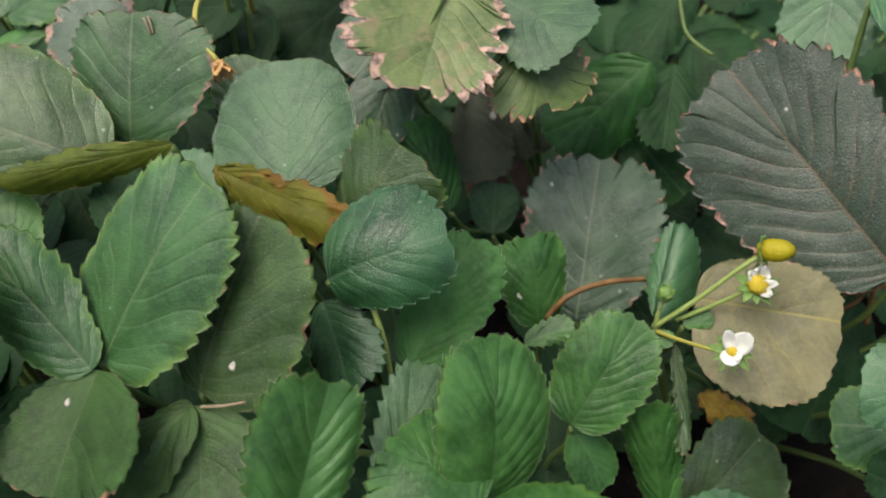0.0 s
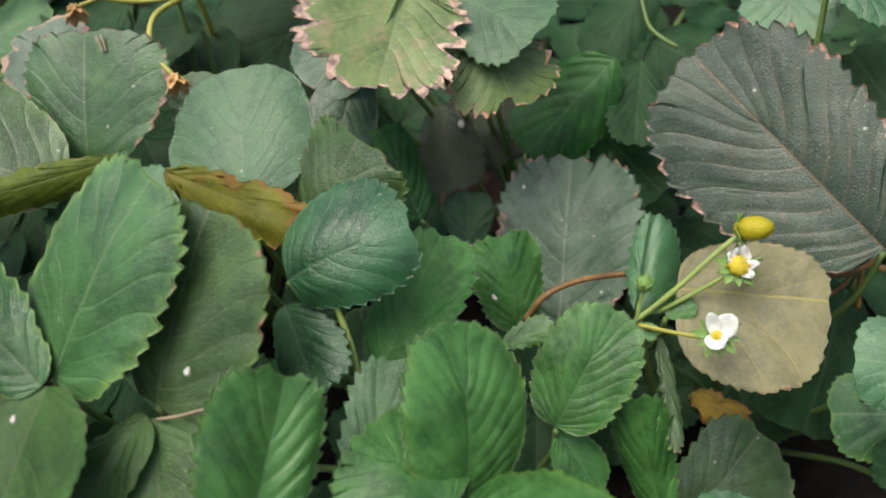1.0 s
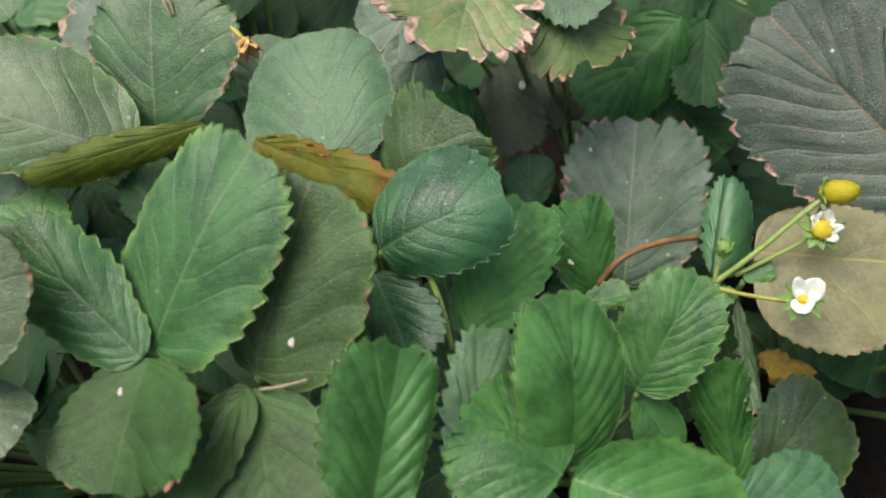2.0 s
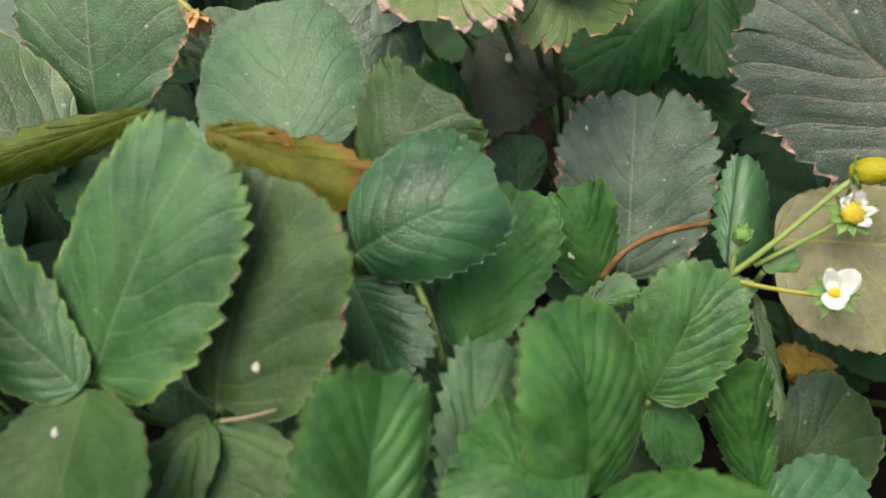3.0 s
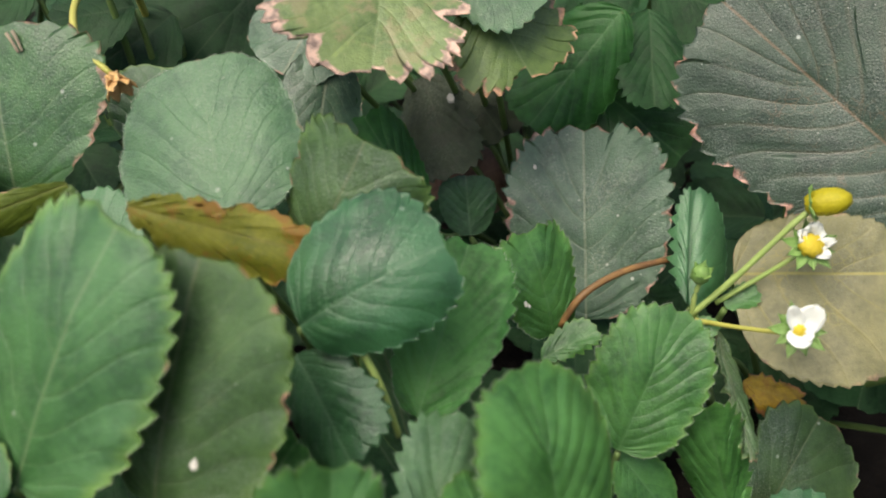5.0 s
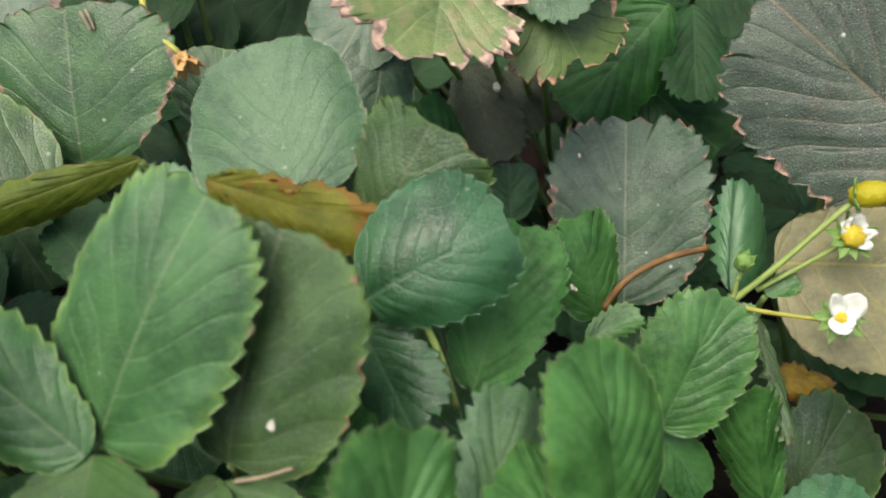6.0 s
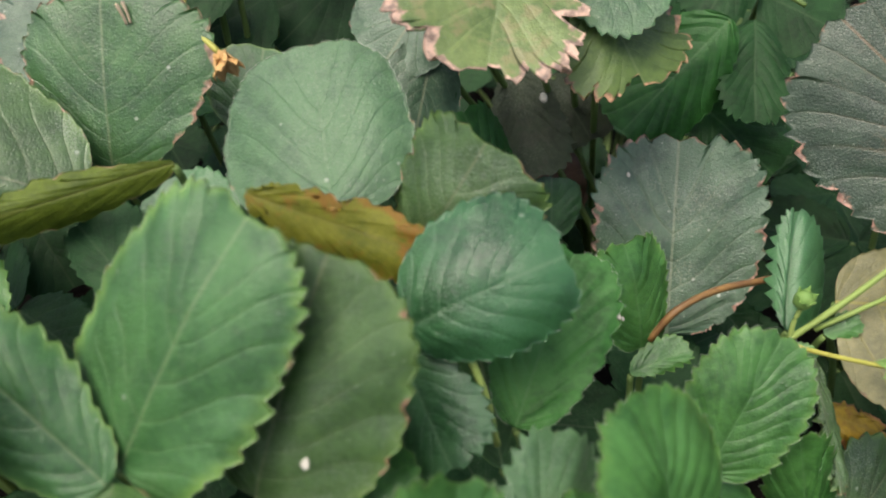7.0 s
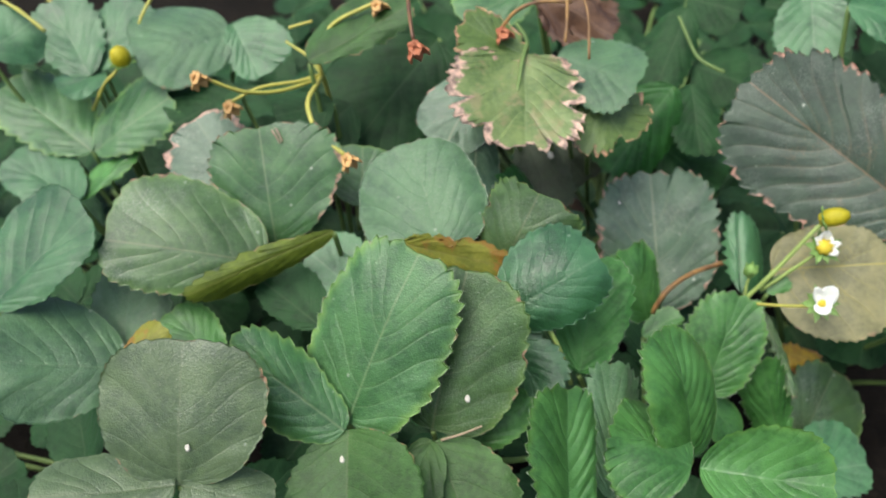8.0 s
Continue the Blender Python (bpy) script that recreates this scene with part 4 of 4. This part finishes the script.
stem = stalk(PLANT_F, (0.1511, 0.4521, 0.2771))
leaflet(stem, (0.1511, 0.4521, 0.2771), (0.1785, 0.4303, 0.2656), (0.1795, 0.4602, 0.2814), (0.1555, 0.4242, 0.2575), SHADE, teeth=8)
stem = stalk(PLANT_E, (0.2264, 0.3939, 0.3252))
leaflet(stem, (0.2264, 0.3939, 0.3252), (0.2603, 0.3753, 0.3097), (0.2511, 0.3987, 0.3234), (0.2327, 0.3711, 0.3105), COOL, teeth=9)
stem = stalk(PLANT_E, (0.2639, 0.3655, 0.2482))
leaflet(stem, (0.2639, 0.3655, 0.2482), (0.2462, 0.4056, 0.2752), (0.2395, 0.3832, 0.2544), (0.2705, 0.4016, 0.2784), SHADE, teeth=9)
stem = stalk(PLANT_F, (0.0538, 0.4746, 0.3541))
leaflet(stem, (0.0538, 0.4746, 0.3541), (-0.0024, 0.4631, 0.3468), (0.0227, 0.4510, 0.3397), (0.0248, 0.4954, 0.3644), MATURE, teeth=9)
stem = stalk(PLANT_F, (0.0423, 0.4295, 0.3693))
leaflet(stem, (0.0423, 0.4295, 0.3693), (0.0813, 0.4087, 0.3347), (0.0872, 0.4309, 0.3552), (0.0446, 0.4075, 0.3491), DEAD, teeth=7, tooth=0.03, wave=0.16, ragged=0.4, under=DEAD, label="dead brown curled leaflet", folds=((0.3, 0.2, 0.12), (-0.4, 0.2, -0.1)))
stem = stalk(PLANT_E, (0.1430, 0.2952, 0.1468))
leaflet(stem, (0.1430, 0.2952, 0.1468), (0.1757, 0.2887, 0.1254), (0.1643, 0.3019, 0.1355), (0.1513, 0.2828, 0.1304), YELLOWED, teeth=7, wave=0.06, ragged=0.3, under=YELLOWED, label="withered yellow leaflet low among the stalks")
stem = stalk(PLANT_D, (0.1280, 0.2862, 0.2111))
leaflet(stem, (0.1280, 0.2862, 0.2111), (0.1412, 0.2853, 0.2172), (0.1357, 0.2905, 0.2181), (0.1362, 0.2820, 0.2110), YOUNG, teeth=5, tooth=0.06, label="small green bract")
stem = stalk(PLANT_D, (0.1140, 0.2856, 0.2065))
leaflet(stem, (0.1140, 0.2856, 0.2065), (0.1225, 0.2783, 0.2057), (0.1218, 0.2835, 0.2090), (0.1165, 0.2790, 0.2044), YOUNG, teeth=5, tooth=0.06)
stem = stalk(PLANT_C, (0.0503, 0.2844, 0.2035))
leaflet(stem, (0.0503, 0.2844, 0.2035), (0.0761, 0.2895, 0.2083), (0.0660, 0.2955, 0.2110), (0.0652, 0.2821, 0.2044), YOUNG, teeth=7, tooth=0.06)
stem = stalk(PLANT_D, (0.0322, 0.3858, 0.1929))
leaflet(stem, (0.0322, 0.3858, 0.1929), (0.0359, 0.4016, 0.2198), (0.0191, 0.3931, 0.2085), (0.0492, 0.3915, 0.2040), COOL, teeth=9, tooth=0.015, root=0.65)
stem = stalk(PLANT_D, (0.0156, 0.4262, 0.1949))
leaflet(stem, (0.0156, 0.4262, 0.1949), (0.0569, 0.4366, 0.1955), (0.0407, 0.4535, 0.2086), (0.0334, 0.4137, 0.1790), DEAD, teeth=7, tooth=0.02, under=DEAD, wave=0.06, label="dead reddish-brown leaflet deep between the plants")
stem = stalk(PLANT_E, (0.2655, 0.3098, 0.2009))
leaflet(stem, (0.2655, 0.3098, 0.2009), (0.2386, 0.3494, 0.2418), (0.2369, 0.3250, 0.2096), (0.2671, 0.3437, 0.2459), DUSTY, teeth=11, tooth=0.02)
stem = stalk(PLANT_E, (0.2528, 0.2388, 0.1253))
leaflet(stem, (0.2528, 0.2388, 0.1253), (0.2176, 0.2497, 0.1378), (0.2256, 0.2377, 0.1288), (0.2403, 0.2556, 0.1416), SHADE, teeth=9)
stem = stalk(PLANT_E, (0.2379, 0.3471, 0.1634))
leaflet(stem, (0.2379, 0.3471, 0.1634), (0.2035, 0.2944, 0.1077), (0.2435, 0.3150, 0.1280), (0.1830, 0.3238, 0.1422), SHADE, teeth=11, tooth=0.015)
stem_part(PLANT_G, YELLOW_STALK, 0.0015, 0.0011, (-0.0991, 0.4328, 0.3477), (-0.1233, 0.4225, 0.3505), (-0.1445, 0.4119, 0.3611), (-0.1644, 0.4072, 0.3793))
stem_part(PLANT_G, YELLOW_STALK, 0.0014, 0.0010, (-0.0986, 0.4339, 0.3491), (-0.1122, 0.4279, 0.3510), (-0.1355, 0.4202, 0.3571), (-0.1562, 0.4139, 0.3553))
stem_part(PLANT_G, YELLOW_STALK, 0.0016, 0.0012, (-0.0991, 0.4328, 0.3477), (-0.1087, 0.3990, 0.3497), (-0.1053, 0.3726, 0.3418), (-0.0935, 0.3590, 0.3326))
stem_part(PLANT_G, YELLOW_STALK, 0.0015, 0.0013, (-0.0986, 0.4339, 0.3491), (-0.0973, 0.4380, 0.3626), (-0.0823, 0.4419, 0.3759), (-0.0546, 0.4406, 0.3827))
stem_part(PLANT_G, YELLOW_STALK, 0.0012, 0.0009, (-0.0986, 0.4339, 0.3491), (-0.1048, 0.4511, 0.3549), (-0.1168, 0.4631, 0.3637))
stem_part(PLANT_G, YELLOW_STALK, 0.0011, 0.0009, (-0.1134, 0.4739, 0.3678), (-0.1057, 0.4740, 0.3681), (-0.0972, 0.4740, 0.3682))
stem_part(PLANT_G, YELLOW_STALK, 0.0014, 0.0018, (-0.0983, 0.4345, 0.3499), (-0.0993, 0.4442, 0.3298), (-0.1040, 0.4574, 0.2978))
stem_part(PLANT_H, YELLOW_STALK, 0.0011, 0.0013, (-0.2294, 0.4869, 0.3672), (-0.2368, 0.4866, 0.3619), (-0.2464, 0.4905, 0.3554), (-0.2655, 0.5007, 0.3356))
stem_part(PLANT_H, YELLOW_STALK, 0.0011, 0.0013, (-0.2164, 0.5213, 0.3790), (-0.2100, 0.5320, 0.3848), (-0.2001, 0.5441, 0.3923))
stem_part(PLANT_H, YELLOW_STALK, 0.0013, 0.0013, (-0.3076, 0.5562, 0.4068), (-0.2922, 0.5383, 0.4003), (-0.2803, 0.5284, 0.3876))
stem_part(PLANT_H, YELLOW_STALK, 0.0010, 0.0012, (-0.2831, 0.5751, 0.3987), (-0.2827, 0.5711, 0.3936), (-0.2590, 0.5666, 0.3881))
stem_part(PLANT_F, RED_STALK, 0.0012, 0.0010, (-0.0344, 0.3967, 0.4160), (-0.0373, 0.3676, 0.4111), (-0.0398, 0.3461, 0.4062), (-0.0409, 0.3365, 0.4003))
stem_part(PLANT_F, RED_STALK, 0.0009, 0.0009, (0.0540, 0.3960, 0.3834), (0.0476, 0.3771, 0.3719), (0.0426, 0.3669, 0.3621))
stem_part(PLANT_F, RED_STALK, 0.0009, 0.0008, (0.0602, 0.3950, 0.3821), (0.0593, 0.3761, 0.3708), (0.0530, 0.3592, 0.3522))
stem_part(PLANT_F, RED_STALK, 0.0011, 0.0011, (0.0136, 0.4013, 0.3637), (0.0233, 0.4003, 0.3722), (0.0367, 0.3977, 0.3755), (0.0548, 0.3909, 0.3735))
stem_part(PLANT_F, STALK, 0.0012, 0.0014, (0.0102, 0.3650, 0.3364), (0.0200, 0.3843, 0.3483), (0.0275, 0.4018, 0.3513), (0.0268, 0.4238, 0.3536))
stem_part(PLANT_D, RED_STALK, 0.0017, 0.0014, (0.0617, 0.3001, 0.2046), (0.0736, 0.3038, 0.2165), (0.0929, 0.3121, 0.2169), (0.1155, 0.3191, 0.2120), (0.1428, 0.3253, 0.2085))
stem_part(PLANT_E, RED_STALK, 0.0018, 0.0015, (0.2098, 0.3152, 0.2005), (0.2219, 0.3120, 0.2040), (0.2338, 0.3117, 0.2110))
stem_part(PLANT_E, RED_STALK, 0.0016, 0.0014, (0.2273, 0.3102, 0.1820), (0.2268, 0.3114, 0.1992), (0.2281, 0.3152, 0.2131))
stem_part(PLANT_D, PALE_STALK, 0.0014, 0.0011, (0.1142, 0.2874, 0.2086), (0.1333, 0.2882, 0.2253), (0.1529, 0.2891, 0.2451), (0.1604, 0.2898, 0.2509))
stem_part(PLANT_D, PALE_STALK, 0.0012, 0.0009, (0.1251, 0.2887, 0.2115), (0.1450, 0.2869, 0.2248), (0.1582, 0.2845, 0.2355))
stem_part(PLANT_D, YELLOW_STALK, 0.0011, 0.0009, (0.1153, 0.2853, 0.2075), (0.1263, 0.2724, 0.2136), (0.1407, 0.2573, 0.2213))
stem_part(PLANT_D, PALE_STALK, 0.0011, 0.0010, (0.1150, 0.2871, 0.2081), (0.1161, 0.2891, 0.2166), (0.1191, 0.2907, 0.2244))
stem_part(PLANT_D, STALK, 0.0018, 0.0024, (0.1156, 0.2883, 0.2095), (0.1180, 0.2851, 0.1862), (0.1259, 0.2903, 0.1438))
stem_part(PLANT_F, STALK, 0.0010, 0.0013, (0.1455, 0.4627, 0.3111), (0.1461, 0.4446, 0.2985), (0.1474, 0.4344, 0.2922), (0.1526, 0.4265, 0.2881), (0.1600, 0.4214, 0.2838))
flower(PLANT_D, (0.1588, 0.2826, 0.2393), (0.05, -0.6, 0.8), ((-55, 0.0074, 0.0048, 0.3, 0.7), (-108, 0.0086, 0.0082, 0.35, 0.6), (178, 0.0084, 0.0046, 0.3, 0.7), (128, 0.0078, 0.0056, 0.25, 0.7)), 0.0046, "fading flower with shrivelled white petals and a large yellow centre")
flower(PLANT_D, (0.1429, 0.2537, 0.2261), (-0.25, -0.75, 0.75), ((-148, 0.0112, 0.0100, 0.25, 0.12), (-92, 0.0098, 0.0064, 0.45, 0.15), (62, 0.0060, 0.0090, 0.9, 0.25), (128, 0.0048, 0.0056, 0.9, 0.3)), 0.0025, "white flower with four petals and a yellow centre")
young_fruit(PLANT_D, (0.1655, 0.2880, 0.2550), (0.85, -0.4, 0.25), 0.0053, "small unripe yellow fruit head", 1.6)
young_fruit(PLANT_H, (-0.2274, 0.4881, 0.3720), (0.1, -0.2, 0.9), 0.0065, "small unripe yellow fruit head")
flower_bud(PLANT_D, (0.1189, 0.2906, 0.2275), (0.1, -0.3, 0.9), 0.0038)
dried_flower(PLANT_G, (-0.0932, 0.3592, 0.3312), (0.3, -0.6, -0.6), DRIED)
dried_flower(PLANT_G, (-0.1662, 0.4063, 0.3814), (0.3, -0.6, -0.6), DRIED)
dried_flower(PLANT_G, (-0.1564, 0.4128, 0.3556), (0.3, -0.6, -0.6), DRIED)
dried_flower(PLANT_G, (-0.0546, 0.4396, 0.3830), (0.3, -0.6, -0.6), DRIED)
dried_flower(PLANT_F, (-0.0416, 0.3340, 0.3988), (0.2, -0.6, -0.7), RED_DRIED)
dried_flower(PLANT_F, (0.0131, 0.4010, 0.3633), (0.2, -0.6, -0.7), RED_DRIED)
straw((-0.0767, 0.1994, 0.2631), (-0.0667, 0.1976, 0.2656), (-0.0564, 0.1966, 0.2688))
flake((-0.0595, 0.2032, 0.2821), 0.0023)
flake((0.0363, 0.4222, 0.2536), 0.0034)
flake((-0.1208, 0.1884, 0.2811), 0.0019)
flake((-0.1810, 0.1919, 0.3105), 0.0020)
flake((-0.0166, 0.2465, 0.2860), 0.0010)
flake((0.0686, 0.3751, 0.2352), 0.0017)
flake((0.0483, 0.2979, 0.2234), 0.0016)
flake((0.0494, 0.2960, 0.2239), 0.0012)
stem_part(PLANT_E, RED_STALK, 0.0020, 0.0016, (0.2073, 0.3204, 0.2021), (0.2220, 0.3161, 0.2072), (0.2385, 0.3111, 0.2042), (0.2597, 0.3079, 0.1994))
stem_part(PLANT_E, RED_STALK, 0.0012, 0.0010, (0.2099, 0.3117, 0.1900), (0.2189, 0.3107, 0.1971), (0.2261, 0.3154, 0.2055))
stem_part(PLANT_E, YELLOW_STALK, 0.0010, 0.0007, (0.2184, 0.3139, 0.2082), (0.2249, 0.3133, 0.2129), (0.2264, 0.3165, 0.2203))
straw((-0.1302, 0.3733, 0.3516), (-0.1287, 0.3709, 0.3484), (-0.1276, 0.3692, 0.3446))
straw((-0.1279, 0.3738, 0.3518), (-0.1267, 0.3714, 0.3486), (-0.1262, 0.3695, 0.3447))
stem_part(PLANT_C, PALE_STALK, 0.0013, 0.0012, (-0.0113, 0.2424, 0.2738), (-0.0079, 0.2363, 0.2595), (-0.0064, 0.2300, 0.2421))
# ---- end of leaves ----

# ---- the lower storey of leaves, the upper ones' shade also put into their colour ----
def canopy(x, y):
    return min(0.345, 0.245 - 0.42 * (x - 0.05) * (1 if x < 0.05 else 0.3) + 0.2 * (y - 0.35))


rnd = random.Random(21)
homes = (PLANT_A, PLANT_B, PLANT_C, PLANT_D, PLANT_E, PLANT_F, PLANT_G, PLANT_H, PLANT_I)
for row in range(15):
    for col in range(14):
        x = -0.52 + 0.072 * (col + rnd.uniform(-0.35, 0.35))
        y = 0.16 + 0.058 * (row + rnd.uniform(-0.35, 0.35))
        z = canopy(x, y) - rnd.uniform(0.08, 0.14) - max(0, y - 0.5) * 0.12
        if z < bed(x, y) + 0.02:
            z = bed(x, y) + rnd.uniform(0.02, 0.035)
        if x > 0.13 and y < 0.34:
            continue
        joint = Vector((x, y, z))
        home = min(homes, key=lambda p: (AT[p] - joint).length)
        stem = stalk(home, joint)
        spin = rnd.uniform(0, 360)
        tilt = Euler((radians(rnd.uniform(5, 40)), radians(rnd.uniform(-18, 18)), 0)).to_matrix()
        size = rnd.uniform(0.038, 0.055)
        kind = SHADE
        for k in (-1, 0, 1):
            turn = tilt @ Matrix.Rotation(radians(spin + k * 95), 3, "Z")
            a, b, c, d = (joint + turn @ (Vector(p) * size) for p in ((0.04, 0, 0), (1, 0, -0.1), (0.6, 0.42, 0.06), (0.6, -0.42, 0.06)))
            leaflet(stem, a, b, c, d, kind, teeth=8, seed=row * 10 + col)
